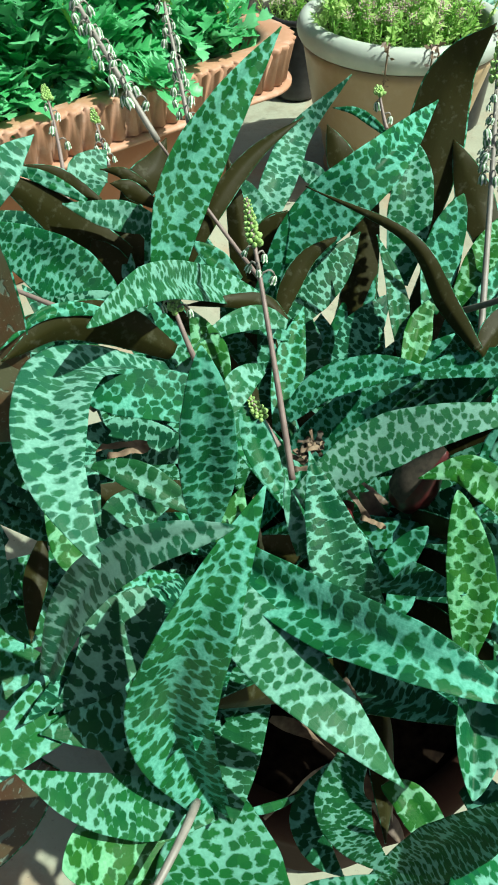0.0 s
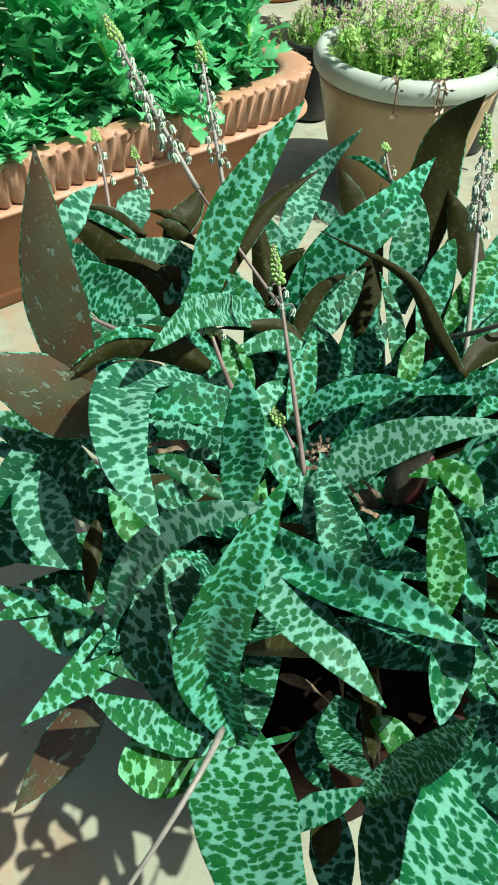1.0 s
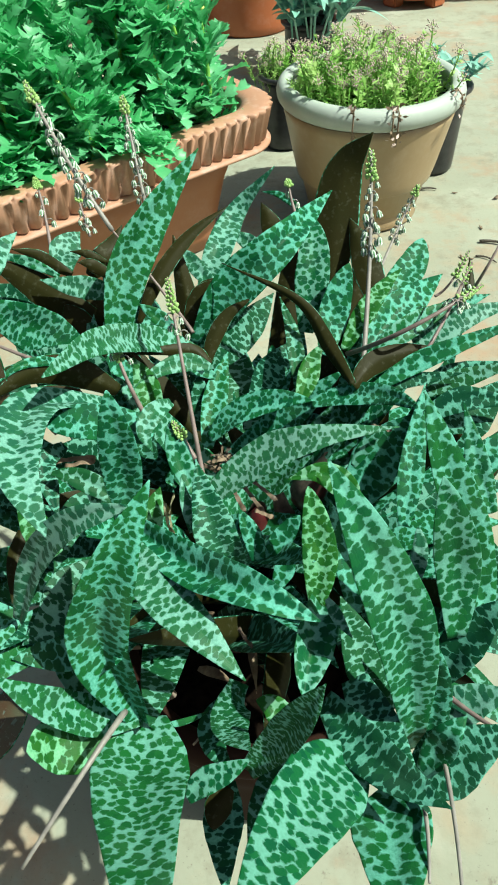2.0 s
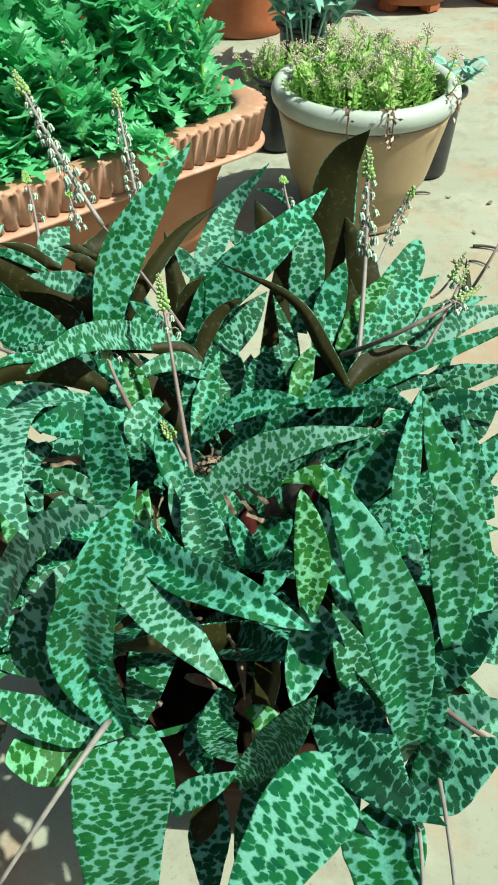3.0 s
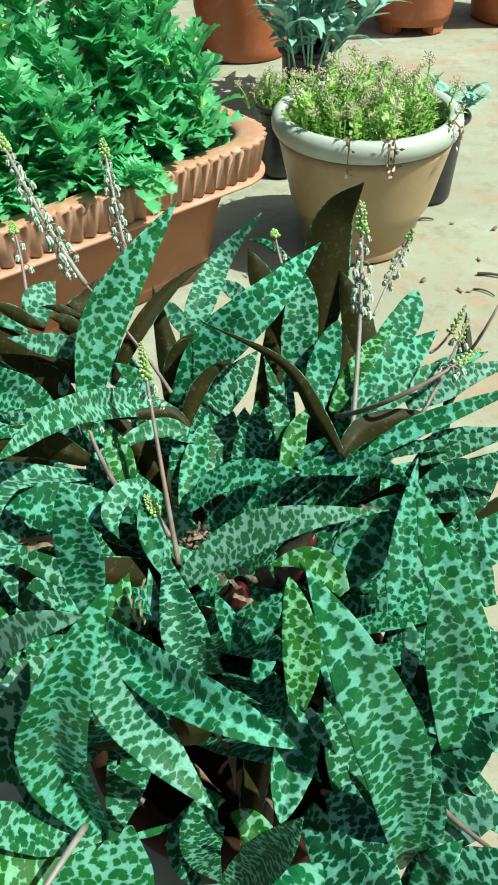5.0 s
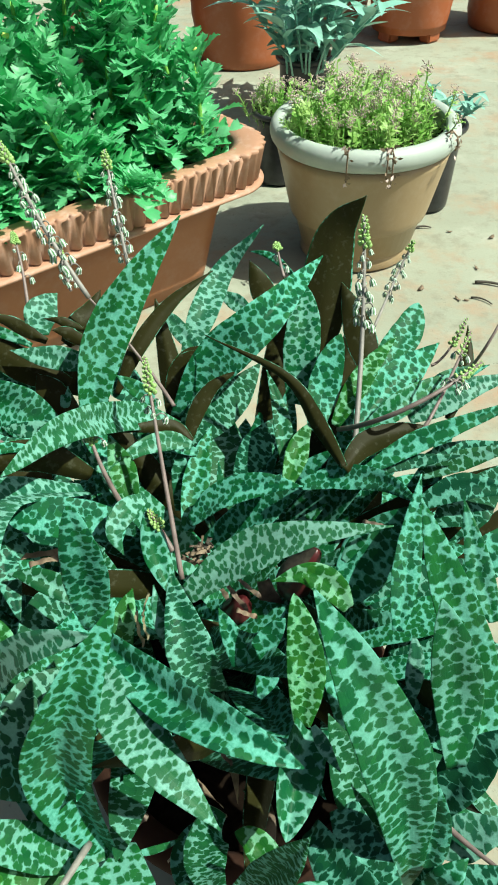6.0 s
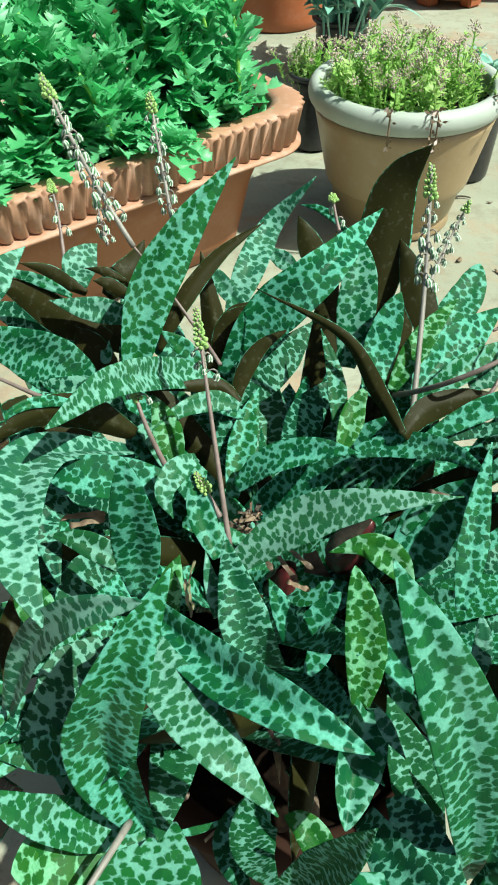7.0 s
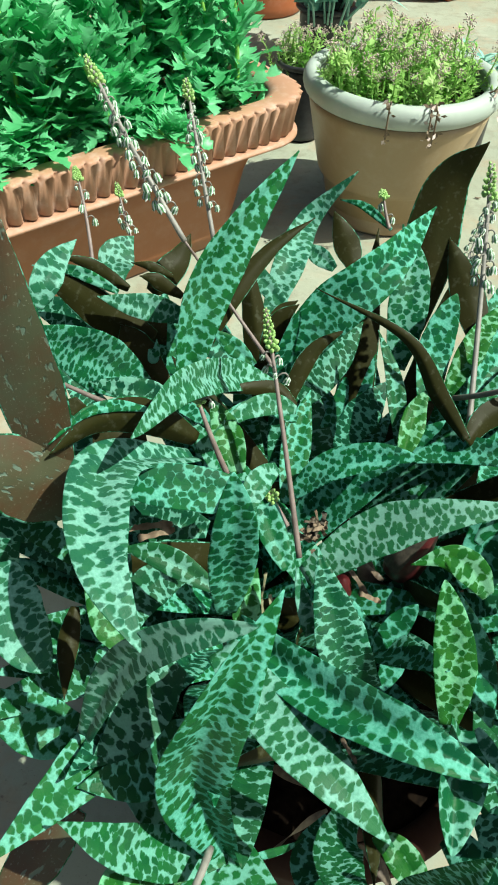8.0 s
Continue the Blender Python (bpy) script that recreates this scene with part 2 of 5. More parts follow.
PINK_LEAF = plain_leaf("grey_green_leaf", (0.20, 0.46, 0.37), (0.36, 0.62, 0.52), 0.45, 0.15)
STALK = simple("mauve_stalk", (0.13, 0.10, 0.09), (0.22, 0.175, 0.16), 130.0, 0.5)
PALE_STALK = simple("pale_stalk", (0.17, 0.165, 0.15), (0.26, 0.25, 0.225), 130.0, 0.5)
BELL_WHITE = simple("bell_white", (0.46, 0.54, 0.50), (0.64, 0.68, 0.64), 700.0, 0.5)
BELL_GREEN = simple("bell_green", (0.05, 0.16, 0.07), (0.10, 0.26, 0.10), 700.0, 0.5)
BUD_GREEN = simple("bud_green", (0.17, 0.36, 0.09), (0.36, 0.53, 0.19), 900.0, 0.5)
BULB = simple("bulb_skin", (0.035, 0.005, 0.007), (0.08, 0.014, 0.014), 120.0, 0.35)


# ---- mesh helpers ----
def mesh_of(name, verts, faces, mats=(), slots=None, uvs=None, smooth=True):
    me = bpy.data.meshes.new(name)
    me.from_pydata([tuple(v) for v in verts], [], faces)
    for m in mats:
        me.materials.append(m)
    if slots is not None:
        me.polygons.foreach_set("material_index", slots)
    if uvs is not None:
        layer = me.uv_layers.new(name="UVMap")
        flat = [c for poly in faces for v in poly for c in uvs[v]]
        layer.data.foreach_set("uv", flat)
    if smooth:
        me.polygons.foreach_set("use_smooth", [True] * len(faces))
    me.update()
    return me


def part(name, data, parent, label="", place=None):
    """One mesh object under a thing or a part."""
    ob = new(name, data)
    ob.parent = parent
    if place is not None:
        ob.matrix_basis = place
    return tagged(ob, label)


def thing(name, label, category, place=None, group="", kind="", data=None):
    ob = new(name, data)
    if place is not None:
        ob.matrix_basis = place
    return tagged(ob, label, category, group, kind)


def joined(*pieces):
    """Several (verts, faces, slot) joined to one."""
    verts, faces, slots = [], [], []
    for v, f, s in pieces:
        k = len(verts)
        verts += list(v)
        faces += [tuple(i + k for i in p) for p in f]
        slots += [s] * len(f)
    return verts, faces, slots


def lathe(profile, steps=48, closed=False):
    """Verts and faces of a profile (radius, height) turned round z."""
    verts, faces, n = [], [], len(profile)
    for k in range(steps):
        a = 2 * math.pi * k / steps
        verts += [Vector((r * math.cos(a), r * math.sin(a), z)) for r, z in profile]
    for k in range(steps):
        for j in range(n if closed else n - 1):
            a, b = k * n + j, ((k + 1) % steps) * n + j
            c, d = ((k + 1) % steps) * n + (j + 1) % n, k * n + (j + 1) % n
            faces.append((a, b, c, d))
    return verts, faces


def bow(a, m, b, s):
    """A point of the arc from a through m to b."""
    c = 2 * m - 0.5 * (a + b)
    return a * (1 - s) ** 2 + c * (2 * s * (1 - s)) + b * s * s


def tube(points, radii, sides=8):
    verts, faces = [], []
    for k, p in enumerate(points):
        way = (points[min(k + 1, len(points) - 1)] - points[max(k - 1, 0)]).normalized()
        u = way.cross(Vector((0.31, 0.87, 0.2))).normalized()
        v = way.cross(u)
        for j in range(sides):
            a = 2 * math.pi * j / sides
            verts.append(p + (u * math.cos(a) + v * math.sin(a)) * radii[k])
    for k in range(len(points) - 1):
        for j in range(sides):
            faces.append((k * sides + j, k * sides + (j + 1) % sides, (k + 1) * sides + (j + 1) % sides, (k + 1) * sides + j))
    faces.append(tuple(reversed(range(sides))))
    faces.append(tuple(range((len(points) - 1) * sides, len(points) * sides)))
    return verts, faces


def blob(centre, rx, ry, rz, rings=5, sides=8):
    verts, faces = [], []
    for k in range(rings + 1):
        a = math.pi * k / rings
        for j in range(sides):
            b = 2 * math.pi * j / sides
            verts.append(Vector(centre) + Vector((rx * math.sin(a) * math.cos(b), ry * math.sin(a) * math.sin(b), -rz * math.cos(a))))
    for k in range(rings):
        for j in range(sides):
            faces.append((k * sides + j, k * sides + (j + 1) % sides, (k + 1) * sides + (j + 1) % sides, (k + 1) * sides + j))
    return verts, faces


# ---- ground ----
def ground():
    n, verts, faces = 60, [], []
    edges = [math.copysign(abs(k / 30 - 1) ** 3 * 60 + abs(k / 30 - 1) * 2, k - 30) for k in range(n + 1)]
    for y in edges:
        for x in edges:
            verts.append((x + 0.2, y + 1.2, 0.0035 * noise.noise((x * 1.7, y * 1.7, 0)) * (abs(x) + abs(y) < 8) - 0.002))
    for j in range(n):
        for i in range(n):
            a = j * (n + 1) + i
            faces.append((a, a + 1, a + n + 2, a + n + 1))
    return thing("ground", "worn beige concrete yard floor with sandy stains", "ground", kind="structure", data=mesh_of("ground", verts, faces, [CONCRETE]))


ground()


# ---- the spotted squill in its pot ----
POT_AT = Vector((0.064, 0.248, 0.0))


def round_pot(name, label, at, rim_r, base_r, height, lip, mat, lip_mat=None, soil_drop=0.03, feet=0, rings=(), category="plant pot", turn=0.0, step=0):
    """A turned pot: tapered body with raised rings, a rolled rim, soil, and feet where it has them."""
    pot = thing(name, label, category, pose(at[0], at[1], at[2], 0, 0, turn))
    wall, low = 0.006, 0.034 if feet else 0.0
    prof = [(0.0, low + 0.001), (base_r - 0.006, low), (base_r, low + 0.006)]
    for k in range(1, 13):
        s = k / 13
        r = base_r + (rim_r - 0.012 - base_r) * s ** 0.92
        z = low + (height - lip - low) * s
        if k == step:
            prof += [(r - 0.011, z - 0.004), (r - 0.002, z)]
        prof.append((r - (0.011 if k < step else 0.0) + (0.0028 if k in rings else 0.0), z + (0.003 if k == step else 0.0)))
    prof += [(rim_r - 0.011, height - lip)]
    prof += [(rim_r - 0.011 - wall, height - lip), (base_r, 0.03), (0.0, 0.03)]
    part("body", mesh_of(name + "_body", *lathe(prof), [mat]), pot)
    m = []
    for k in range(14):
        a = math.radians(-100 + 240 * k / 13)
        m.append((rim_r - lip * 0.42 + lip * 0.42 * math.cos(a), height - lip * 0.5 + lip * 0.5 * math.sin(a)))
    m += [(rim_r - 0.017, height - lip * 0.6), (rim_r - 0.017, height - lip)]
    part("rim", mesh_of(name + "_rim", *lathe(m, 64, True), [lip_mat or mat]), pot)
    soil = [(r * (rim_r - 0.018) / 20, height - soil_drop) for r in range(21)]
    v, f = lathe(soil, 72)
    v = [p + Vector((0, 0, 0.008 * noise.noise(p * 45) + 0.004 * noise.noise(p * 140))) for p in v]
    part("soil", mesh_of(name + "_soil", v, f, [SHADED_SOIL]), pot, "dark crumbly potting soil, blackened further for shade")
    for k in range(feet):
        a = 2 * math.pi * k / feet
        bm = bmesh.new()
        bmesh.ops.create_cube(bm, size=1, matrix=Matrix.Diagonal((0.05, 0.062, 0.05, 1)))
        bmesh.ops.bevel(bm, geom=bm.edges[:], offset=0.006, segments=2, affect="EDGES")
        me = bpy.data.meshes.new("foot")
        bm.to_mesh(me)
        bm.free()
        me.materials.append(mat)
        part("foot", me, pot, "", pose(0, 0, 0, 0, 0, math.degrees(a)) @ pose(base_r - 0.03, 0, 0.025))
    return pot


# The pot's colour carries the shade that the leaves throw on it.
round_pot("squill_pot", "round terracotta plastic pot almost hidden under spotted leaves", POT_AT, 0.130, 0.098, 0.228, 0.03, SHADED_CLAY, soil_drop=0.014, rings=(10, 11))

squill = thing("squill_plant", "crowded silver squill with spotted mint leaves in a terracotta pot", "plant", Matrix.Translation((POT_AT.x, POT_AT.y, 0.305)))
HOME = squill.matrix_basis.inverted()
leaf_rng = random.Random(11)


def through_four(a, b, c, d, s):
    """A point of the smooth line through four places."""
    x = 3 * s
    k = min(2, int(x))
    x -= k
    before, p, q, after = ((2 * a - b, a, b, c), (a, b, c, d), (b, c, d, 2 * d - c))[k]
    return 0.5 * (2 * p + (q - before) * x + (2 * before - 5 * p + 4 * q - after) * x * x + (3 * p - before - 3 * q + after) * x ** 3)


def squill_leaf(foot, low_place, high_place, tip, width, face, cup, blunt=0.0, heel=0.42, taper=1.7, skin=None, waxy=False):
    """A lance-shaped fleshy leaf through four places from foot to tip: width in metres, face the way its upper side looks,
    cup how far the margins rise, blunt how round the tip is, heel the width at its foot, taper how long it stays wide."""
    spine = [HOME @ Vector(v) for v in (foot, low_place, high_place, tip)]
    face = Vector(face)
    NS, NC = 36, 12
    top, low, uvs = [], [], []
    run, last = 0.0, spine[0]
    wave_a, wave_b, twist = leaf_rng.uniform(0, 9), leaf_rng.uniform(0, 9), leaf_rng.uniform(-0.12, 0.12)
    for i in range(NS + 1):
        s = i / NS
        p = through_four(*spine, s)
        way = (through_four(*spine, min(1, s + 0.01)) - through_four(*spine, max(0, s - 0.01))).normalized()
        up = (face - way * face.dot(way)).normalized()
        up = Matrix.Rotation(twist * (s - 0.5) * 2, 3, way) @ up
        side = way.cross(up)
        run, last = run + (p - last).length, p
        if s < 0.4:
            f = heel + (1 - heel) * math.sin(math.pi / 2 * s / 0.4)
        else:
            q = (s - 0.4) / 0.6
            f = (1 - blunt) * (1 - q ** taper) + blunt * (1 - q ** 3.2) ** 0.62
        half = max(0.0004, 0.5 * width * f)
        fold = cup * (1.7 - 0.8 * s)
        for j in range(NC + 1):
            u = max(-1.0, min(1.0, (j - NC / 2) / (NC / 2 - 1) * 0.95)) if 0 < j < NC else (-1.0 if j == 0 else 1.0)
            lift = fold * half * (1.5 * (math.sqrt(u * u + 0.012) - 0.11) - 0.5 * u * u - 0.35)
            ripple = 0.05 * half * abs(u) ** 1.5 * math.sin(wave_a + 8 * s + (2 if u > 0 else 0)) + 0.02 * half * math.sin(wave_b + 15 * s + 2 * u)
            q = p + side * (half * u * (1 - 0.1 * fold * abs(u) + 0.012 * math.sin(wave_b + 31 * s))) + up * (lift + ripple)
            thick = 0.0009 * (1 - abs(u) ** 3) * min(1, (1 - s) * 6) + 0.00015
            top.append(q + up * thick)
            low.append(q - up * thick)
            uvs.append((half * u, run))
    n = len(top)
    w = NC + 1
    faces, slots = [], []
    for i in range(NS):
        for j in range(NC):
            a = i * w + j
            faces.append((a, a + w, a + w + 1, a + 1))
            slots.append(0)
            faces.append((n + a, n + a + 1, n + a + w + 1, n + a + w))
            slots.append(0 if j in (0, NC - 1) else 1)
        a, b = i * w, i * w + NC
        faces += [(a, n + a, n + a + w, a + w), (b, b + w, n + b + w, n + b)]
        slots += [0, 0]
    faces += [tuple(range(0, w)) + tuple(range(n + w - 1, n - 1, -1)), tuple(range(NS * w + NC, NS * w - 1, -1)) + tuple(range(n + NS * w, n + NS * w + w))]
    slots += [0, 0]
    return part("leaf", mesh_of("squill_leaf", top + low, faces, [skin or LEAF_TOP, LEAF_WAXY if waxy else LEAF_UNDER], slots, uvs + uvs), squill)


squill_leaf((-0.041, 0.336, 0.448), (-0.029, 0.363, 0.496), (-0.006, 0.388, 0.529), (0.023, 0.420, 0.558), 0.0338, (0.50, -0.82, 0.28), 0.42, heel=0.38)
squill_leaf((0.019, 0.350, 0.434), (-0.010, 0.336, 0.455), (-0.033, 0.275, 0.500), (-0.050, 0.219, 0.519), 0.0216, (0.91, -0.05, 0.41), 0.25, skin=LEAF_PALE, heel=0.3, blunt=0.4)
squill_leaf((0.011, 0.455, 0.410), (0.025, 0.485, 0.438), (0.041, 0.528, 0.454), (0.075, 0.535, 0.492), 0.0253, (0.16, -0.40, 0.90), 0.20, skin=LEAF_PALE)
squill_leaf((0.016, 0.368, 0.425), (0.045, 0.381, 0.468), (0.082, 0.398, 0.497), (0.121, 0.461, 0.505), 0.0362, (0.00, -0.86, 0.50), 0.45)
squill_leaf((0.122, 0.435, 0.417), (0.124, 0.463, 0.465), (0.132, 0.484, 0.510), (0.152, 0.483, 0.541), 0.0398, (0.10, 0.90, -0.43), 0.12, heel=0.15)
squill_leaf((0.101, 0.390, 0.420), (0.105, 0.411, 0.452), (0.107, 0.436, 0.475), (0.102, 0.466, 0.488), 0.0281, (-0.06, -0.68, 0.73), 0.15)
squill_leaf((0.114, 0.355, 0.425), (0.120, 0.378, 0.440), (0.126, 0.393, 0.458), (0.133, 0.405, 0.474), 0.0243, (0.09, -0.78, 0.61), 0.15, blunt=0.4)
squill_leaf((0.161, 0.400, 0.430), (0.152, 0.427, 0.450), (0.145, 0.449, 0.464), (0.137, 0.468, 0.478), 0.0242, (0.27, 0.60, -0.75), 0.10)
squill_leaf((0.162, 0.404, 0.417), (0.178, 0.435, 0.432), (0.193, 0.460, 0.440), (0.202, 0.482, 0.450), 0.0270, (0.17, -0.38, 0.91), 0.12, blunt=0.7)
squill_leaf((0.129, 0.356, 0.429), (0.143, 0.377, 0.443), (0.159, 0.403, 0.451), (0.177, 0.426, 0.456), 0.0186, (-0.11, -0.23, 0.97), 0.25, skin=LEAF_FRESH)
squill_leaf((0.141, 0.352, 0.426), (0.166, 0.381, 0.439), (0.187, 0.404, 0.444), (0.212, 0.434, 0.445), 0.0309, (0.29, -0.45, 0.84), 0.20)
squill_leaf((0.145, 0.349, 0.424), (0.173, 0.367, 0.438), (0.199, 0.386, 0.440), (0.228, 0.402, 0.442), 0.0190, (0.35, -0.56, 0.75), 0.25)
squill_leaf((0.132, 0.309, 0.435), (0.117, 0.334, 0.447), (0.093, 0.352, 0.477), (0.038, 0.378, 0.492), 0.0125, (0.24, 0.90, -0.36), 0.20, taper=1.05)
squill_leaf((0.132, 0.308, 0.434), (0.146, 0.324, 0.441), (0.169, 0.334, 0.444), (0.194, 0.339, 0.444), 0.0181, (-0.20, 0.68, -0.70), 0.15)
squill_leaf((0.029, 0.289, 0.401), (0.050, 0.295, 0.421), (0.079, 0.294, 0.434), (0.104, 0.287, 0.440), 0.0207, (-0.38, -0.48, 0.79), 0.25)
squill_leaf((0.103, 0.310, 0.416), (0.129, 0.308, 0.426), (0.156, 0.293, 0.438), (0.173, 0.257, 0.457), 0.0182, (-0.55, -0.32, 0.78), 0.22)
squill_leaf((0.034, 0.219, 0.417), (0.069, 0.231, 0.442), (0.107, 0.231, 0.461), (0.152, 0.232, 0.468), 0.0280, (-0.41, -0.37, 0.83), 0.22, skin=LEAF_PALE, taper=1.05)
squill_leaf((-0.029, 0.267, 0.456), (-0.064, 0.233, 0.486), (-0.060, 0.177, 0.494), (-0.038, 0.139, 0.481), 0.0319, (0.15, 0.16, 0.98), 0.25, skin=LEAF_PALE, blunt=0.25)
squill_leaf((0.004, 0.229, 0.466), (-0.018, 0.231, 0.471), (-0.040, 0.231, 0.474), (-0.062, 0.230, 0.475), 0.0237, (0.12, -0.44, 0.89), 0.15, blunt=1.0, heel=0.7)
squill_leaf((-0.006, 0.175, 0.453), (-0.004, 0.178, 0.485), (-0.003, 0.178, 0.517), (-0.004, 0.183, 0.541), 0.0223, (0.23, -0.97, -0.00), 0.22, blunt=0.3)
squill_leaf((0.015, 0.239, 0.482), (0.007, 0.227, 0.485), (0.002, 0.215, 0.481), (0.007, 0.207, 0.472), 0.0130, (0.31, -0.41, 0.86), 0.25, skin=LEAF_PALE)
squill_leaf((-0.068, 0.132, 0.412), (-0.051, 0.142, 0.455), (-0.024, 0.141, 0.490), (0.008, 0.139, 0.506), 0.0184, (-0.52, -0.77, 0.38), 0.30, skin=LEAF_PALE, blunt=0.5, heel=0.45)
squill_leaf((-0.001, 0.099, 0.354), (-0.017, 0.112, 0.420), (-0.004, 0.126, 0.473), (0.017, 0.153, 0.509), 0.0356, (0.21, -0.96, 0.20), 0.50, heel=0.35, blunt=0.15)
squill_leaf((-0.007, 0.157, 0.452), (0.018, 0.126, 0.454), (0.040, 0.104, 0.452), (0.064, 0.085, 0.437), 0.0254, (-0.02, -0.12, 0.99), 0.14, skin=LEAF_PALE, heel=0.6)
squill_leaf((-0.001, 0.167, 0.452), (0.034, 0.137, 0.459), (0.067, 0.113, 0.473), (0.100, 0.100, 0.468), 0.0249, (-0.44, -0.10, 0.89), 0.50, heel=0.6, blunt=0.25)
squill_leaf((0.053, 0.148, 0.437), (0.046, 0.159, 0.456), (0.039, 0.177, 0.470), (0.034, 0.193, 0.481), 0.0243, (0.06, -0.63, 0.77), 0.30, skin=LEAF_FINE, heel=1.0, taper=1.1)
squill_leaf((0.033, 0.168, 0.449), (0.030, 0.174, 0.457), (0.027, 0.181, 0.464), (0.025, 0.189, 0.471), 0.0083, (0.42, -0.51, 0.75), 0.20, skin=LEAF_PALE, heel=0.9)
squill_leaf((0.102, 0.147, 0.406), (0.104, 0.165, 0.423), (0.102, 0.181, 0.437), (0.097, 0.196, 0.455), 0.0214, (-0.09, -0.67, 0.74), 0.22, skin=LEAF_FRESH, blunt=0.45)
squill_leaf((0.126, 0.154, 0.387), (0.123, 0.176, 0.403), (0.117, 0.194, 0.416), (0.111, 0.207, 0.429), 0.0200, (0.30, -0.52, 0.80), 0.20)
squill_leaf((0.159, 0.091, 0.346), (0.146, 0.109, 0.433), (0.126, 0.126, 0.486), (0.103, 0.149, 0.528), 0.0353, (0.31, -0.86, 0.40), 0.25, skin=LEAF_BROAD, heel=0.22, blunt=0.1)
squill_leaf((0.158, 0.203, 0.409), (0.162, 0.224, 0.428), (0.167, 0.249, 0.446), (0.173, 0.273, 0.467), 0.0171, (0.06, -0.61, 0.79), 0.20)
squill_leaf((0.196, 0.134, 0.410), (0.185, 0.162, 0.450), (0.168, 0.184, 0.491), (0.156, 0.205, 0.521), 0.0249, (0.23, -0.82, 0.53), 0.22)
squill_leaf((0.178, 0.127, 0.408), (0.176, 0.144, 0.443), (0.169, 0.153, 0.476), (0.162, 0.162, 0.502), 0.0262, (0.14, -0.95, 0.30), 0.18, blunt=0.2)
squill_leaf((0.105, 0.140, 0.419), (0.100, 0.121, 0.419), (0.096, 0.105, 0.414), (0.093, 0.089, 0.411), 0.0237, (0.22, -0.31, 0.93), 0.60, heel=0.85, blunt=0.35)
squill_leaf((0.106, 0.134, 0.434), (0.110, 0.128, 0.431), (0.114, 0.122, 0.428), (0.119, 0.116, 0.425), 0.0072, (-0.13, -0.51, 0.85), 0.30, skin=LEAF_PALE)
squill_leaf((0.143, 0.104, 0.353), (0.133, 0.123, 0.372), (0.125, 0.139, 0.387), (0.116, 0.155, 0.404), 0.0272, (0.27, -0.58, 0.77), 0.15, skin=LEAF_NET)
squill_leaf((0.107, 0.111, 0.362), (0.123, 0.083, 0.372), (0.143, 0.058, 0.387), (0.163, 0.040, 0.400), 0.0269, (-0.56, 0.04, 0.83), 0.20, skin=LEAF_NET, heel=0.5)
squill_leaf((-0.001, 0.106, 0.346), (0.002, 0.075, 0.355), (0.009, 0.040, 0.379), (0.031, -0.030, 0.436), 0.0557, (0.01, 0.56, 0.83), 0.12, skin=LEAF_BROAD, heel=0.45, blunt=0.35)
squill_leaf((0.124, 0.085, 0.362), (0.108, 0.062, 0.378), (0.087, 0.029, 0.401), (0.063, -0.017, 0.435), 0.0454, (0.36, 0.35, 0.87), 0.12, skin=LEAF_BROAD, heel=0.12, blunt=0.3)
squill_leaf((0.139, 0.067, 0.349), (0.139, 0.047, 0.359), (0.138, 0.026, 0.368), (0.133, -0.015, 0.397), 0.0445, (-0.21, 0.39, 0.90), 0.20, skin=LEAF_BROAD, heel=0.1, blunt=0.2)
squill_leaf((-0.001, 0.100, 0.357), (-0.027, 0.096, 0.367), (-0.051, 0.092, 0.394), (-0.071, 0.093, 0.421), 0.0248, (0.74, -0.13, 0.66), 0.28, heel=0.4)
squill_leaf((-0.015, 0.095, 0.353), (-0.034, 0.085, 0.359), (-0.049, 0.079, 0.368), (-0.057, 0.071, 0.379), 0.0339, (0.59, -0.23, 0.78), 0.10, skin=LEAF_FRESH, blunt=0.5, heel=0.7)
squill_leaf((-0.041, 0.153, 0.389), (-0.059, 0.134, 0.397), (-0.076, 0.110, 0.404), (-0.097, 0.077, 0.417), 0.0287, (0.43, -0.04, 0.90), 0.20, heel=0.6)
squill_leaf((-0.027, 0.115, 0.350), (-0.037, 0.128, 0.364), (-0.044, 0.141, 0.378), (-0.048, 0.154, 0.393), 0.0386, (0.61, -0.43, 0.66), 0.12, heel=0.7)
squill_leaf((0.092, 0.085, 0.360), (0.084, 0.095, 0.367), (0.076, 0.102, 0.372), (0.067, 0.105, 0.373), 0.0165, (0.08, -0.51, 0.86), 0.25, skin=LEAF_FRESH, blunt=0.4)
squill_leaf((0.063, 0.072, 0.355), (0.082, 0.078, 0.387), (0.094, 0.079, 0.418), (0.103, 0.082, 0.441), 0.0217, (-0.63, -0.73, 0.27), 0.30, skin=LEAF_FINE, heel=0.5)
squill_leaf((0.057, 0.117, 0.370), (0.052, 0.103, 0.362), (0.054, 0.086, 0.371), (0.065, 0.070, 0.389), 0.0245, (-0.10, 0.45, 0.89), 0.15, skin=LEAF_FINE, heel=0.6, blunt=0.2)
squill_leaf((0.029, 0.060, 0.344), (0.038, 0.066, 0.353), (0.052, 0.070, 0.359), (0.065, 0.075, 0.365), 0.0154, (-0.32, -0.44, 0.84), 0.20)
squill_leaf((0.129, 0.210, 0.421), (0.119, 0.216, 0.434), (0.104, 0.218, 0.443), (0.085, 0.212, 0.443), 0.0180, (0.25, -0.79, 0.56), 0.25, skin=LEAF_FRESH)
squill_leaf((0.132, 0.234, 0.395), (0.143, 0.248, 0.414), (0.155, 0.256, 0.433), (0.168, 0.261, 0.452), 0.0368, (-0.32, -0.79, 0.52), 0.15)
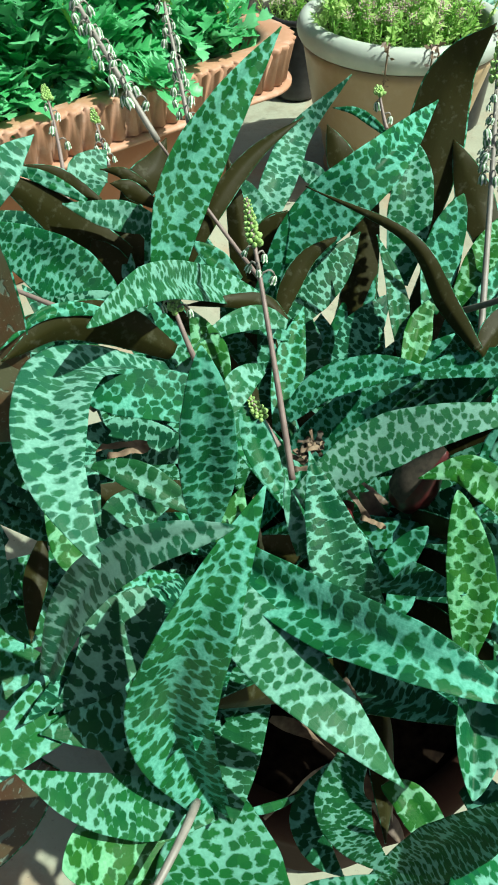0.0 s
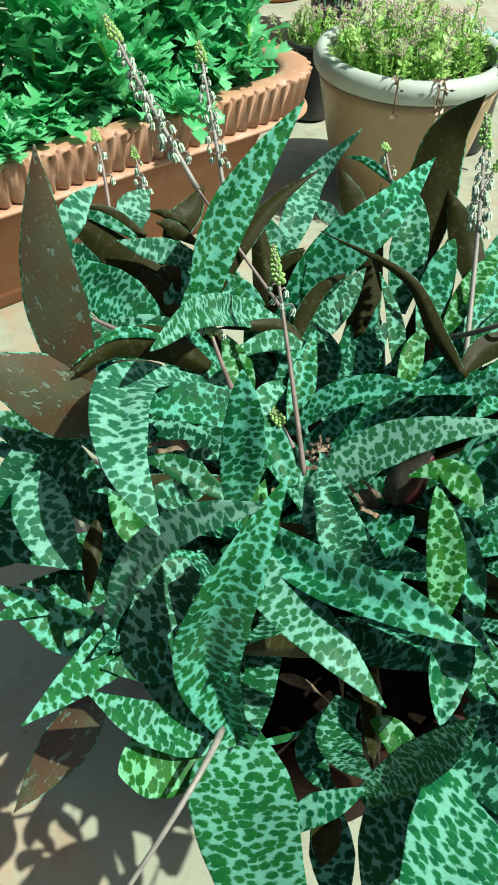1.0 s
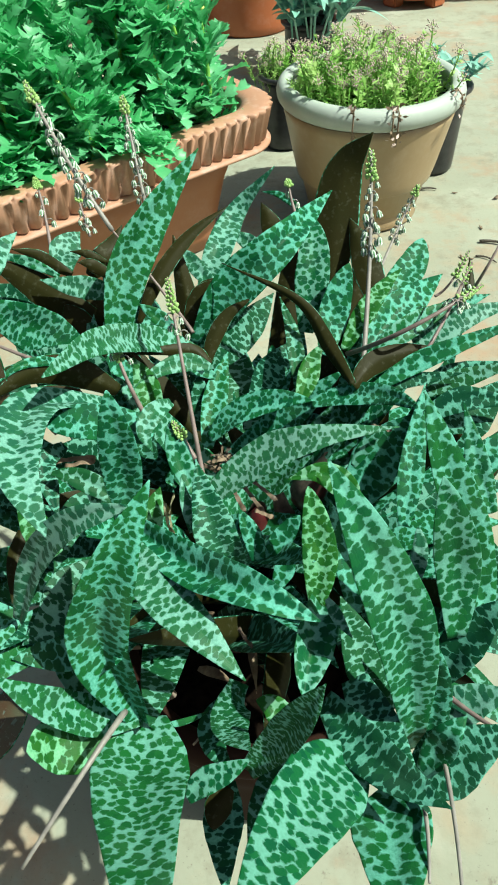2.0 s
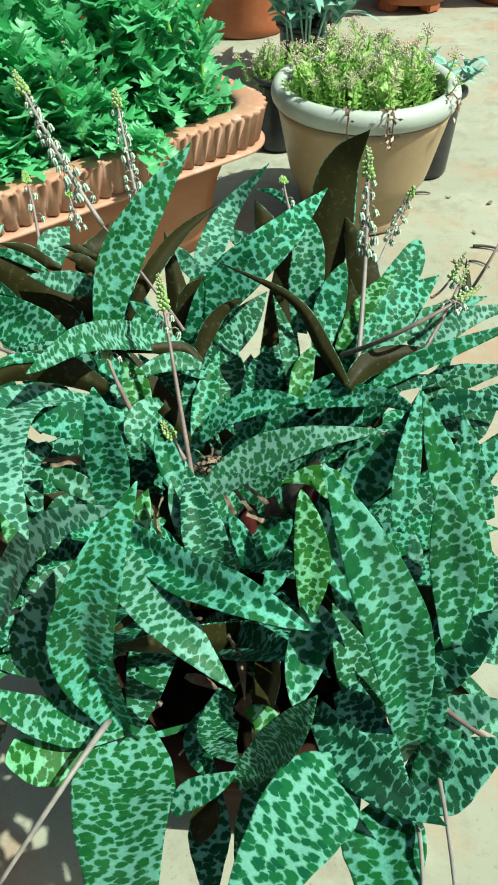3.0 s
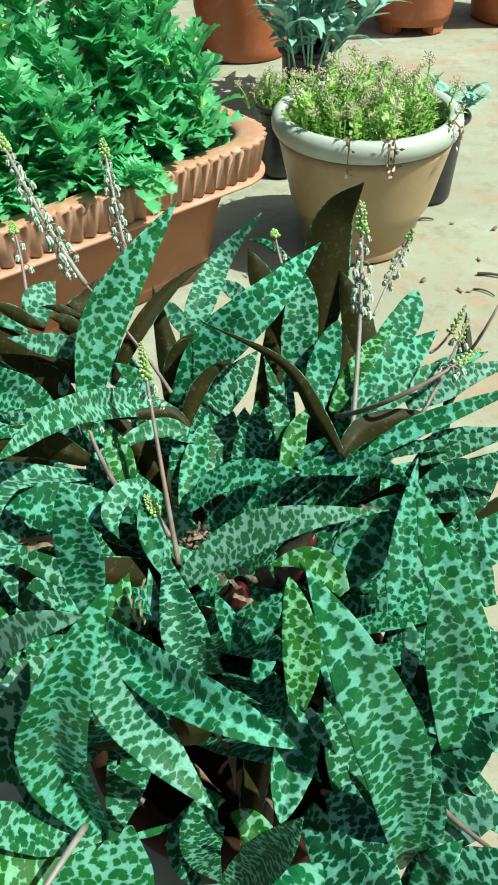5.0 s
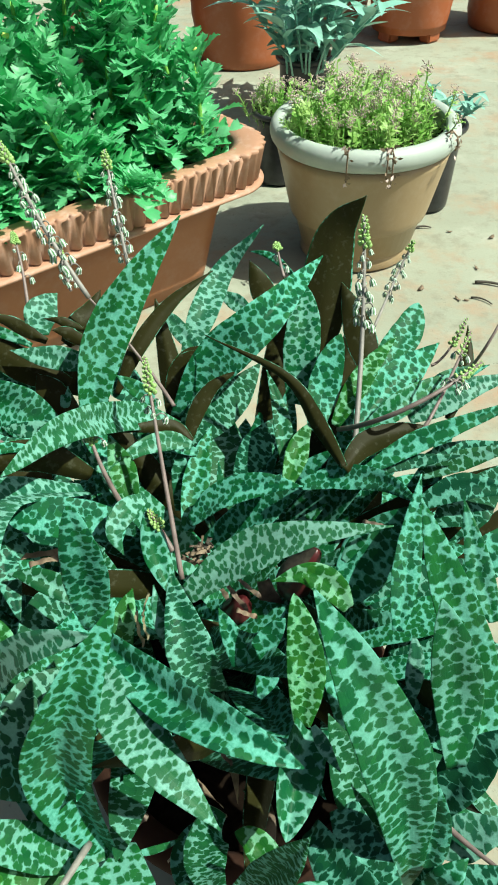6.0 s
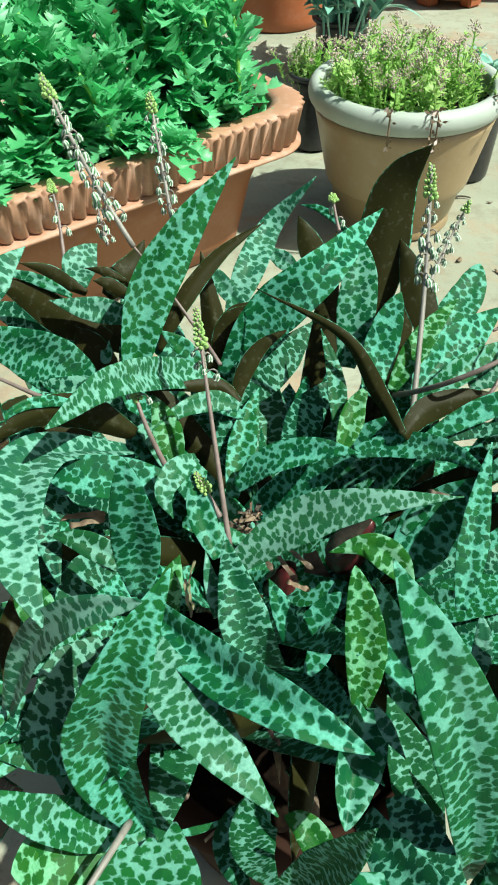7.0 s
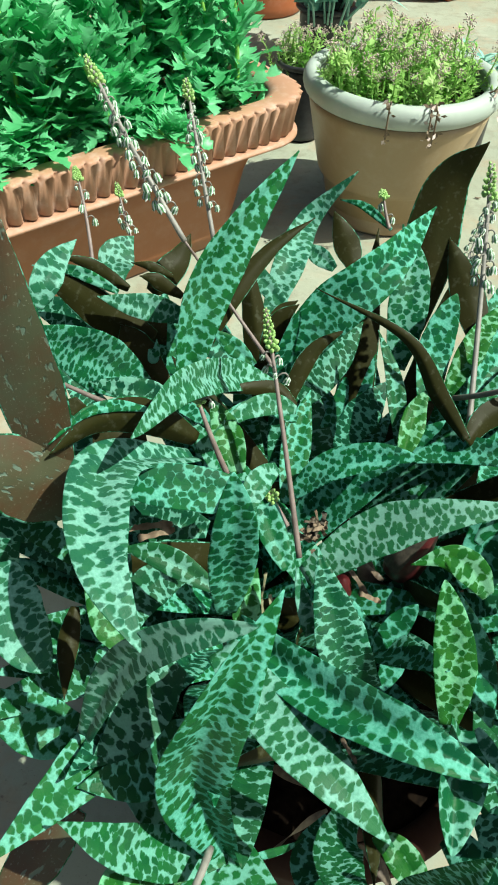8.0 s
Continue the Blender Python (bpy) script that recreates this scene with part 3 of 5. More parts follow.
squill_leaf((0.128, 0.241, 0.424), (0.134, 0.246, 0.433), (0.140, 0.249, 0.440), (0.148, 0.251, 0.447), 0.0092, (-0.30, -0.77, 0.56), 0.20)
squill_leaf((0.067, 0.188, 0.393), (0.064, 0.196, 0.403), (0.059, 0.204, 0.410), (0.054, 0.212, 0.416), 0.0131, (0.04, -0.67, 0.74), 0.20, heel=0.7)
squill_leaf((0.072, 0.187, 0.391), (0.079, 0.195, 0.400), (0.086, 0.201, 0.408), (0.093, 0.205, 0.417), 0.0143, (-0.19, -0.74, 0.65), 0.15, blunt=0.5)
squill_leaf((0.077, 0.178, 0.375), (0.083, 0.187, 0.383), (0.084, 0.193, 0.390), (0.082, 0.202, 0.396), 0.0140, (-0.08, -0.73, 0.68), 0.20)
squill_leaf((-0.067, 0.344, 0.434), (-0.088, 0.339, 0.455), (-0.101, 0.318, 0.487), (-0.118, 0.288, 0.523), 0.0370, (0.82, -0.57, -0.05), 0.18)
squill_leaf((-0.042, 0.379, 0.465), (-0.061, 0.376, 0.473), (-0.078, 0.373, 0.478), (-0.096, 0.371, 0.484), 0.0177, (0.31, -0.81, 0.49), 0.20, skin=LEAF_PALE)
squill_leaf((-0.065, 0.383, 0.444), (-0.091, 0.380, 0.461), (-0.111, 0.375, 0.484), (-0.130, 0.366, 0.505), 0.0248, (-0.54, 0.79, -0.28), 0.12)
squill_leaf((-0.086, 0.385, 0.478), (-0.101, 0.382, 0.490), (-0.114, 0.377, 0.499), (-0.131, 0.367, 0.507), 0.0082, (0.53, -0.77, 0.35), 0.25)
squill_leaf((-0.084, 0.409, 0.464), (-0.099, 0.410, 0.474), (-0.110, 0.410, 0.482), (-0.126, 0.408, 0.488), 0.0112, (-0.21, 0.91, -0.35), 0.12)
squill_leaf((-0.100, 0.441, 0.447), (-0.100, 0.449, 0.459), (-0.096, 0.459, 0.464), (-0.089, 0.469, 0.468), 0.0271, (0.42, -0.55, 0.72), 0.15, skin=LEAF_PALE)
squill_leaf((-0.068, 0.403, 0.466), (-0.059, 0.410, 0.475), (-0.050, 0.422, 0.482), (-0.044, 0.435, 0.492), 0.0202, (-0.39, 0.66, -0.65), 0.12)
squill_leaf((-0.054, 0.406, 0.477), (-0.063, 0.404, 0.483), (-0.069, 0.404, 0.486), (-0.080, 0.405, 0.487), 0.0076, (-0.24, 0.85, -0.48), 0.10)
squill_leaf((-0.047, 0.399, 0.467), (-0.060, 0.399, 0.476), (-0.066, 0.399, 0.480), (-0.074, 0.398, 0.482), 0.0106, (-0.23, 0.84, -0.49), 0.10)
squill_leaf((-0.121, 0.332, 0.503), (-0.116, 0.341, 0.514), (-0.112, 0.357, 0.518), (-0.104, 0.374, 0.521), 0.0181, (0.60, -0.33, 0.73), 0.20, skin=LEAF_PALE)
squill_leaf((-0.031, 0.381, 0.437), (-0.015, 0.402, 0.464), (0.009, 0.429, 0.485), (0.039, 0.450, 0.499), 0.0135, (-0.06, 0.64, -0.76), 0.15, heel=0.3)
squill_leaf((0.009, 0.377, 0.431), (0.014, 0.386, 0.445), (0.019, 0.393, 0.457), (0.030, 0.397, 0.466), 0.0173, (-0.04, 0.90, -0.44), 0.15)
squill_leaf((0.002, 0.364, 0.440), (-0.009, 0.369, 0.448), (-0.018, 0.371, 0.455), (-0.027, 0.373, 0.461), 0.0125, (0.15, -0.82, 0.56), 0.20)
squill_leaf((0.018, 0.355, 0.409), (0.036, 0.369, 0.425), (0.057, 0.384, 0.435), (0.075, 0.405, 0.448), 0.0345, (0.18, -0.72, 0.67), 0.20, skin=LEAF_NET)
squill_leaf((0.094, 0.316, 0.422), (0.092, 0.336, 0.438), (0.088, 0.353, 0.452), (0.080, 0.374, 0.465), 0.0134, (0.24, -0.58, 0.78), 0.25, skin=LEAF_NET)
squill_leaf((0.094, 0.303, 0.423), (0.100, 0.318, 0.433), (0.104, 0.330, 0.440), (0.112, 0.341, 0.448), 0.0165, (0.04, -0.53, 0.85), 0.25, skin=LEAF_FRESH)
squill_leaf((0.060, 0.330, 0.399), (0.071, 0.342, 0.415), (0.080, 0.350, 0.425), (0.091, 0.363, 0.433), 0.0246, (-0.02, -0.78, 0.62), 0.20, skin=LEAF_NET)
squill_leaf((0.146, 0.311, 0.429), (0.176, 0.324, 0.441), (0.209, 0.333, 0.452), (0.261, 0.349, 0.464), 0.0157, (-0.05, -0.69, 0.72), 0.30)
squill_leaf((0.151, 0.315, 0.424), (0.171, 0.318, 0.430), (0.190, 0.319, 0.433), (0.212, 0.320, 0.436), 0.0105, (-0.07, -0.75, 0.66), 0.20, skin=LEAF_NET)
squill_leaf((0.026, 0.291, 0.389), (0.030, 0.317, 0.404), (0.034, 0.337, 0.416), (0.040, 0.358, 0.426), 0.0200, (0.12, -0.53, 0.84), 0.25)
squill_leaf((0.018, 0.312, 0.386), (0.020, 0.324, 0.400), (0.018, 0.334, 0.415), (0.013, 0.345, 0.428), 0.0151, (0.10, -0.82, 0.57), 0.20, skin=LEAF_NET)
squill_leaf((-0.004, 0.278, 0.431), (-0.010, 0.292, 0.442), (-0.016, 0.304, 0.449), (-0.023, 0.315, 0.456), 0.0185, (0.01, -0.47, 0.88), 0.20, skin=LEAF_FRESH)
squill_leaf((0.031, 0.338, 0.418), (0.014, 0.336, 0.430), (-0.001, 0.330, 0.435), (-0.016, 0.321, 0.437), 0.0127, (0.46, -0.71, 0.53), 0.20)
squill_leaf((0.025, 0.224, 0.416), (0.016, 0.240, 0.427), (0.010, 0.256, 0.434), (0.006, 0.268, 0.440), 0.0167, (-0.00, -0.44, 0.90), 0.20)
squill_leaf((-0.013, 0.196, 0.439), (-0.031, 0.202, 0.449), (-0.045, 0.205, 0.454), (-0.059, 0.206, 0.455), 0.0142, (0.13, -0.63, 0.77), 0.25, skin=LEAF_NET)
squill_leaf((-0.047, 0.161, 0.435), (-0.057, 0.170, 0.442), (-0.065, 0.178, 0.447), (-0.073, 0.185, 0.451), 0.0184, (0.15, -0.44, 0.88), 0.20, skin=LEAF_FRESH)
squill_leaf((0.006, 0.179, 0.421), (0.003, 0.188, 0.429), (0.005, 0.198, 0.437), (0.008, 0.206, 0.443), 0.0142, (0.15, -0.63, 0.77), 0.20, skin=LEAF_FRESH)
squill_leaf((-0.116, 0.202, 0.445), (-0.111, 0.185, 0.441), (-0.101, 0.168, 0.433), (-0.088, 0.156, 0.424), 0.0298, (0.14, -0.33, 0.93), 0.12, skin=LEAF_PALE, blunt=0.6, heel=0.3)
squill_leaf((-0.138, 0.190, 0.406), (-0.132, 0.208, 0.423), (-0.125, 0.222, 0.438), (-0.114, 0.236, 0.453), 0.0281, (0.46, -0.75, 0.48), 0.20, skin=LEAF_NET)
squill_leaf((-0.095, 0.247, 0.457), (-0.099, 0.245, 0.510), (-0.099, 0.244, 0.556), (-0.095, 0.247, 0.605), 0.0316, (-0.32, 0.95, 0.02), 0.09, waxy=True)
squill_leaf((-0.029, 0.284, 0.452), (-0.053, 0.279, 0.472), (-0.075, 0.264, 0.485), (-0.096, 0.239, 0.484), 0.0224, (-0.61, 0.77, -0.18), 0.20)
squill_leaf((-0.054, 0.279, 0.479), (-0.069, 0.270, 0.489), (-0.082, 0.259, 0.493), (-0.096, 0.241, 0.489), 0.0067, (0.61, -0.56, 0.55), 0.20)
squill_leaf((0.161, 0.163, 0.406), (0.163, 0.173, 0.413), (0.164, 0.181, 0.420), (0.163, 0.190, 0.426), 0.0104, (-0.23, -0.57, 0.79), 0.15, skin=LEAF_PALE, blunt=0.4)
squill_leaf((0.160, 0.074, 0.351), (0.168, 0.081, 0.366), (0.173, 0.085, 0.380), (0.182, 0.092, 0.386), 0.0189, (-0.63, -0.68, 0.38), 0.20)
squill_leaf((0.171, 0.115, 0.379), (0.181, 0.124, 0.402), (0.191, 0.130, 0.418), (0.204, 0.135, 0.436), 0.0252, (-0.55, -0.62, 0.56), 0.20, skin=LEAF_NET)
squill_leaf((0.206, 0.194, 0.434), (0.202, 0.215, 0.441), (0.200, 0.235, 0.449), (0.196, 0.259, 0.462), 0.0159, (-0.29, -0.40, 0.87), 0.20)
squill_leaf((0.048, 0.072, 0.337), (0.049, 0.054, 0.338), (0.050, 0.038, 0.340), (0.053, 0.013, 0.344), 0.0234, (0.00, 0.12, 0.99), 0.15, skin=LEAF_NET, heel=0.6)
squill_leaf((0.052, 0.067, 0.342), (0.047, 0.059, 0.342), (0.045, 0.052, 0.342), (0.044, 0.045, 0.342), 0.0159, (-0.13, 0.01, -0.99), 0.10, blunt=0.4)
squill_leaf((0.100, 0.086, 0.337), (0.086, 0.067, 0.336), (0.075, 0.049, 0.335), (0.066, 0.025, 0.336), 0.0386, (0.09, -0.08, 0.99), 0.15, skin=LEAF_NET, heel=0.5)
squill_leaf((0.010, 0.102, 0.343), (0.019, 0.104, 0.342), (0.029, 0.107, 0.343), (0.037, 0.111, 0.344), 0.0043, (0.09, -0.38, 0.92), 0.20)
squill_leaf((0.080, 0.511, 0.421), (0.075, 0.527, 0.430), (0.069, 0.538, 0.440), (0.062, 0.549, 0.451), 0.0223, (0.13, 0.71, -0.69), 0.10)
squill_leaf((0.101, 0.499, 0.465), (0.088, 0.514, 0.470), (0.077, 0.519, 0.474), (0.063, 0.526, 0.473), 0.0071, (-0.24, -0.83, 0.51), 0.20)
squill_leaf((0.064, 0.511, 0.421), (0.053, 0.515, 0.428), (0.044, 0.517, 0.433), (0.033, 0.520, 0.439), 0.0155, (0.03, -0.88, 0.48), 0.20, skin=LEAF_PALE)
squill_leaf((0.030, 0.440, 0.422), (0.011, 0.458, 0.435), (-0.001, 0.468, 0.444), (-0.015, 0.472, 0.445), 0.0144, (-0.08, -0.74, 0.67), 0.20, skin=LEAF_PALE)
squill_leaf((0.186, 0.319, 0.417), (0.208, 0.323, 0.426), (0.226, 0.325, 0.432), (0.254, 0.326, 0.442), 0.0147, (-0.15, -0.69, 0.71), 0.20, skin=LEAF_NET)
squill_leaf((0.178, 0.285, 0.425), (0.200, 0.289, 0.437), (0.217, 0.288, 0.440), (0.244, 0.283, 0.439), 0.0183, (-0.13, -0.68, 0.72), 0.20, skin=LEAF_NET)
squill_leaf((0.197, 0.226, 0.416), (0.210, 0.239, 0.429), (0.220, 0.248, 0.436), (0.238, 0.260, 0.444), 0.0206, (-0.15, -0.50, 0.86), 0.20)
squill_leaf((0.201, 0.194, 0.414), (0.205, 0.174, 0.412), (0.207, 0.157, 0.410), (0.211, 0.135, 0.409), 0.0194, (-0.33, -0.12, 0.94), 0.20, skin=LEAF_NET)
squill_leaf((0.188, 0.385, 0.421), (0.209, 0.400, 0.430), (0.227, 0.410, 0.433), (0.249, 0.418, 0.436), 0.0164, (0.22, -0.61, 0.76), 0.20)
squill_leaf((0.185, 0.376, 0.418), (0.209, 0.384, 0.427), (0.235, 0.395, 0.434), (0.271, 0.409, 0.434), 0.0199, (0.08, -0.66, 0.75), 0.20, skin=LEAF_PALE)
squill_leaf((0.216, 0.383, 0.412), (0.227, 0.405, 0.426), (0.233, 0.425, 0.438), (0.235, 0.447, 0.452), 0.0135, (0.15, 0.46, -0.88), 0.20)
squill_leaf((-0.056, 0.361, 0.421), (-0.072, 0.368, 0.438), (-0.079, 0.374, 0.449), (-0.085, 0.378, 0.458), 0.0265, (-0.26, 0.79, -0.55), 0.10)
squill_leaf((-0.073, 0.385, 0.422), (-0.103, 0.388, 0.442), (-0.125, 0.389, 0.456), (-0.151, 0.386, 0.470), 0.0315, (0.31, -0.79, 0.52), 0.15, skin=LEAF_NET)
squill_leaf((-0.056, 0.402, 0.423), (-0.077, 0.406, 0.437), (-0.099, 0.410, 0.444), (-0.122, 0.412, 0.452), 0.0322, (-0.06, 0.79, -0.61), 0.10)
squill_leaf((-0.045, 0.315, 0.430), (-0.056, 0.322, 0.444), (-0.074, 0.323, 0.452), (-0.096, 0.324, 0.456), 0.0209, (0.26, -0.76, 0.59), 0.20, skin=LEAF_NET)
squill_leaf((0.167, 0.094, 0.349), (0.168, 0.104, 0.375), (0.165, 0.112, 0.402), (0.159, 0.122, 0.425), 0.0190, (-0.09, -0.95, 0.31), 0.20)
squill_leaf((-0.065, 0.364, 0.450), (-0.063, 0.359, 0.446), (-0.061, 0.363, 0.450), (-0.061, 0.368, 0.455), 0.0066, (0.24, -0.79, 0.56), 0.20)
squill_leaf((-0.107, 0.284, 0.464), (-0.095, 0.279, 0.459), (-0.091, 0.269, 0.453), (-0.087, 0.257, 0.446), 0.0163, (0.19, -0.42, 0.89), 0.20, skin=LEAF_NET)
squill_leaf((-0.055, 0.233, 0.451), (-0.065, 0.219, 0.450), (-0.060, 0.205, 0.442), (-0.053, 0.189, 0.433), 0.0154, (0.22, -0.42, 0.88), 0.20, skin=LEAF_NET)
squill_leaf((-0.020, 0.247, 0.418), (-0.043, 0.248, 0.425), (-0.062, 0.246, 0.428), (-0.082, 0.239, 0.426), 0.0242, (0.15, -0.69, 0.71), 0.20, skin=LEAF_NET)
squill_leaf((-0.030, 0.223, 0.412), (-0.046, 0.215, 0.411), (-0.056, 0.201, 0.406), (-0.062, 0.176, 0.394), 0.0236, (0.32, -0.52, 0.79), 0.20, skin=LEAF_NET)
squill_leaf((-0.059, 0.295, 0.437), (-0.080, 0.288, 0.437), (-0.101, 0.278, 0.436), (-0.123, 0.263, 0.434), 0.0271, (-0.32, 0.71, -0.63), 0.10)
squill_leaf((-0.097, 0.308, 0.454), (-0.107, 0.298, 0.447), (-0.114, 0.287, 0.438), (-0.119, 0.273, 0.425), 0.0242, (-0.35, 0.71, -0.61), 0.10)
squill_leaf((-0.013, 0.380, 0.431), (-0.026, 0.390, 0.439), (-0.037, 0.399, 0.448), (-0.046, 0.409, 0.457), 0.0270, (-0.02, -0.69, 0.73), 0.20, skin=LEAF_NET)
squill_leaf((-0.085, 0.243, 0.444), (-0.100, 0.235, 0.466), (-0.114, 0.227, 0.485), (-0.140, 0.215, 0.513), 0.0454, (-0.72, 0.62, -0.31), 0.10, waxy=True, blunt=0.3)
squill_leaf((-0.078, 0.154, 0.354), (-0.098, 0.152, 0.367), (-0.116, 0.155, 0.378), (-0.142, 0.162, 0.395), 0.0314, (0.42, -0.45, 0.79), 0.15)
squill_leaf((-0.082, 0.122, 0.344), (-0.095, 0.106, 0.330), (-0.109, 0.090, 0.317), (-0.124, 0.071, 0.306), 0.0282, (0.02, 0.61, -0.80), 0.10, waxy=True, heel=0.6)
squill_leaf((-0.092, 0.227, 0.411), (-0.106, 0.235, 0.422), (-0.118, 0.238, 0.428), (-0.130, 0.239, 0.434), 0.0157, (0.25, -0.64, 0.73), 0.20, skin=LEAF_NET)
squill_leaf((-0.089, 0.205, 0.400), (-0.090, 0.191, 0.394), (-0.090, 0.178, 0.388), (-0.089, 0.162, 0.380), 0.0121, (-0.20, 0.40, -0.90), 0.15)
squill_leaf((0.051, 0.120, 0.348), (0.040, 0.104, 0.341), (0.043, 0.089, 0.340), (0.053, 0.078, 0.343), 0.0183, (-0.17, -0.10, 0.98), 0.15, skin=LEAF_NET)
squill_leaf((0.156, 0.074, 0.346), (0.171, 0.077, 0.355), (0.186, 0.082, 0.365), (0.210, 0.090, 0.380), 0.0384, (-0.44, -0.36, 0.82), 0.20, skin=LEAF_NET)
squill_leaf((0.170, 0.114, 0.354), (0.184, 0.109, 0.360), (0.197, 0.110, 0.368), (0.215, 0.110, 0.378), 0.0241, (-0.48, -0.36, 0.80), 0.20, skin=LEAF_PALE, heel=0.6)
squill_leaf((0.189, 0.334, 0.415), (0.204, 0.333, 0.419), (0.223, 0.337, 0.423), (0.256, 0.337, 0.431), 0.0217, (-0.01, -0.70, 0.72), 0.20, skin=LEAF_NET)
squill_leaf((0.194, 0.278, 0.404), (0.208, 0.287, 0.418), (0.222, 0.298, 0.426), (0.240, 0.310, 0.440), 0.0327, (-0.08, -0.57, 0.82), 0.20, skin=LEAF_NET)
squill_leaf((0.024, 0.340, 0.426), (0.031, 0.354, 0.443), (0.042, 0.366, 0.456), (0.060, 0.374, 0.465), 0.0127, (-0.09, 0.79, -0.61), 0.15)
squill_leaf((0.029, 0.334, 0.434), (0.017, 0.339, 0.442), (-0.001, 0.333, 0.448), (-0.027, 0.323, 0.452), 0.0110, (-0.40, 0.71, -0.58), 0.15)
squill_leaf((0.011, 0.384, 0.435), (0.015, 0.393, 0.447), (0.020, 0.409, 0.451), (0.030, 0.414, 0.457), 0.0151, (-0.36, 0.34, -0.87), 0.15)
squill_leaf((0.029, 0.328, 0.436), (0.014, 0.325, 0.443), (-0.003, 0.313, 0.447), (-0.022, 0.292, 0.446), 0.0141, (0.60, -0.52, 0.61), 0.20, skin=LEAF_PALE)
squill_leaf((0.124, 0.119, 0.373), (0.134, 0.094, 0.370), (0.143, 0.074, 0.370), (0.157, 0.045, 0.375), 0.0274, (-0.23, -0.11, 0.97), 0.20, skin=LEAF_NET, heel=0.6)
squill_leaf((-0.019, 0.146, 0.388), (-0.034, 0.132, 0.392), (-0.047, 0.120, 0.398), (-0.069, 0.112, 0.404), 0.0321, (0.51, -0.19, 0.84), 0.20, skin=LEAF_NET)
squill_leaf((-0.030, 0.171, 0.409), (-0.042, 0.155, 0.408), (-0.050, 0.137, 0.406), (-0.065, 0.120, 0.405), 0.0320, (0.38, -0.26, 0.89), 0.20, skin=LEAF_NET)
squill_leaf((-0.109, 0.258, 0.406), (-0.128, 0.260, 0.407), (-0.147, 0.264, 0.412), (-0.174, 0.267, 0.422), 0.0350, (0.07, -0.62, 0.79), 0.20, skin=LEAF_NET)
squill_leaf((-0.121, 0.230, 0.374), (-0.135, 0.220, 0.372), (-0.146, 0.207, 0.368), (-0.166, 0.187, 0.364), 0.0323, (0.31, -0.52, 0.79), 0.20, skin=LEAF_NET)


def bell_mesh():
    """A nodding six-petalled bell, white with green stripes, hanging from its pedicel's end."""
    prof = [(0.0004, 0.0), (0.0013, -0.0004), (0.0021, -0.0016), (0.0023, -0.003), (0.0021, -0.0042), (0.0026, -0.0056)]
    verts, faces = lathe(prof, 12)
    slots = [(k // (len(prof) - 1)) % 2 for k in range(len(faces))]
    for k in range(12):
        verts[k * 6 + 5] += Vector((0, 0, 0.0014 if k % 2 else -0.0002))
    return mesh_of("flower_bell", verts, faces, [BELL_WHITE, BELL_GREEN], slots)


BELL = bell_mesh()
BUD = mesh_of("bud", *blob((0, 0, 0), 0.0016, 0.0016, 0.0023), [BUD_GREEN])


def flower_stalk(base, middle, top, radius, start, bells, buds, dry=False):
    """A stalk along an arc, with bells from start upwards and a head of closed buds."""
    base, middle, top = (HOME @ Vector(v) for v in (base, middle, top))
    pts = [bow(base, middle, top, k / 22) for k in range(23)]
    radii = [radius * (1 - 0.45 * k / 22) for k in range(23)]
    name = "flower_stalk" if not dry else "bare_stalk"
    stalk = part(name, mesh_of(name, *tube(pts, radii, 10), [PALE_STALK if dry or bells > 10 else STALK]), squill,
                 "pale bare stalk" if dry else "mauve stalk with small striped bells" if bells > 3 else "mauve stalk with green buds")
    head = 0.86 if bells > 10 else 0.6 if bells == 0 else 0.85
    rng = random.Random(int(radius * 1e6) + bells)
    long = (top - base).length
    for k in range(bells):
        s = start + (head - start) * (k + 0.3) / bells
        p = bow(base, middle, top, s)
        a = 2.4 * k + rng.uniform(-0.4, 0.4)
        reach = 0.0058 * (1.15 - 0.5 * (s - start) / max(0.01, head - start)) * rng.uniform(0.75, 1.15)
        out = Vector((math.cos(a), math.sin(a), 0.25)) * reach
        end = p + out - Vector((0, 0, reach * 0.35))
        v, f = tube([bow(p, p + out * 0.62 + Vector((0, 0, reach * 0.22)), end, q / 5) for q in range(6)], [0.0005] * 6, 5)
        part("pedicel", mesh_of("pedicel", v, f, [PALE_STALK]), stalk)
        big = rng.uniform(0.82, 1.12) * (1.0 if s < head - 0.12 else 0.75)
        place = Matrix.Translation(end) @ pose(0, 0, 0, rng.uniform(-22, 22), rng.uniform(-22, 22), rng.uniform(0, 60)) @ Matrix.Scale(big, 4)
        part("flower_bell", BELL, stalk, "", place)
    buds = int(buds * (1.5 if bells > 10 else 2.3))
    for k in range(buds):
        s = head + (1.0 - head) * (k + 0.5) / buds
        p = bow(base, middle, top, s)
        r = radius * 0.5 + (0.0024 if bells > 10 else 0.0019) * (1.05 - (k / max(1, buds)) ** 1.5)
        a = 2.4 * k
        out = Vector((math.cos(a), math.sin(a), 0.1))
        size = ((1.0 if bells > 10 else 0.86) - 0.45 * k / max(1, buds)) * rng.uniform(0.72, 1.12)
        part("bud", BUD, stalk, "", Matrix.Translation(p + out * r * rng.uniform(0.8, 1.2)) @ pose(0, 0, 0, 35 * math.sin(a), -35 * math.cos(a), 0).inverted() @ Matrix.Scale(size, 4))
    return stalk


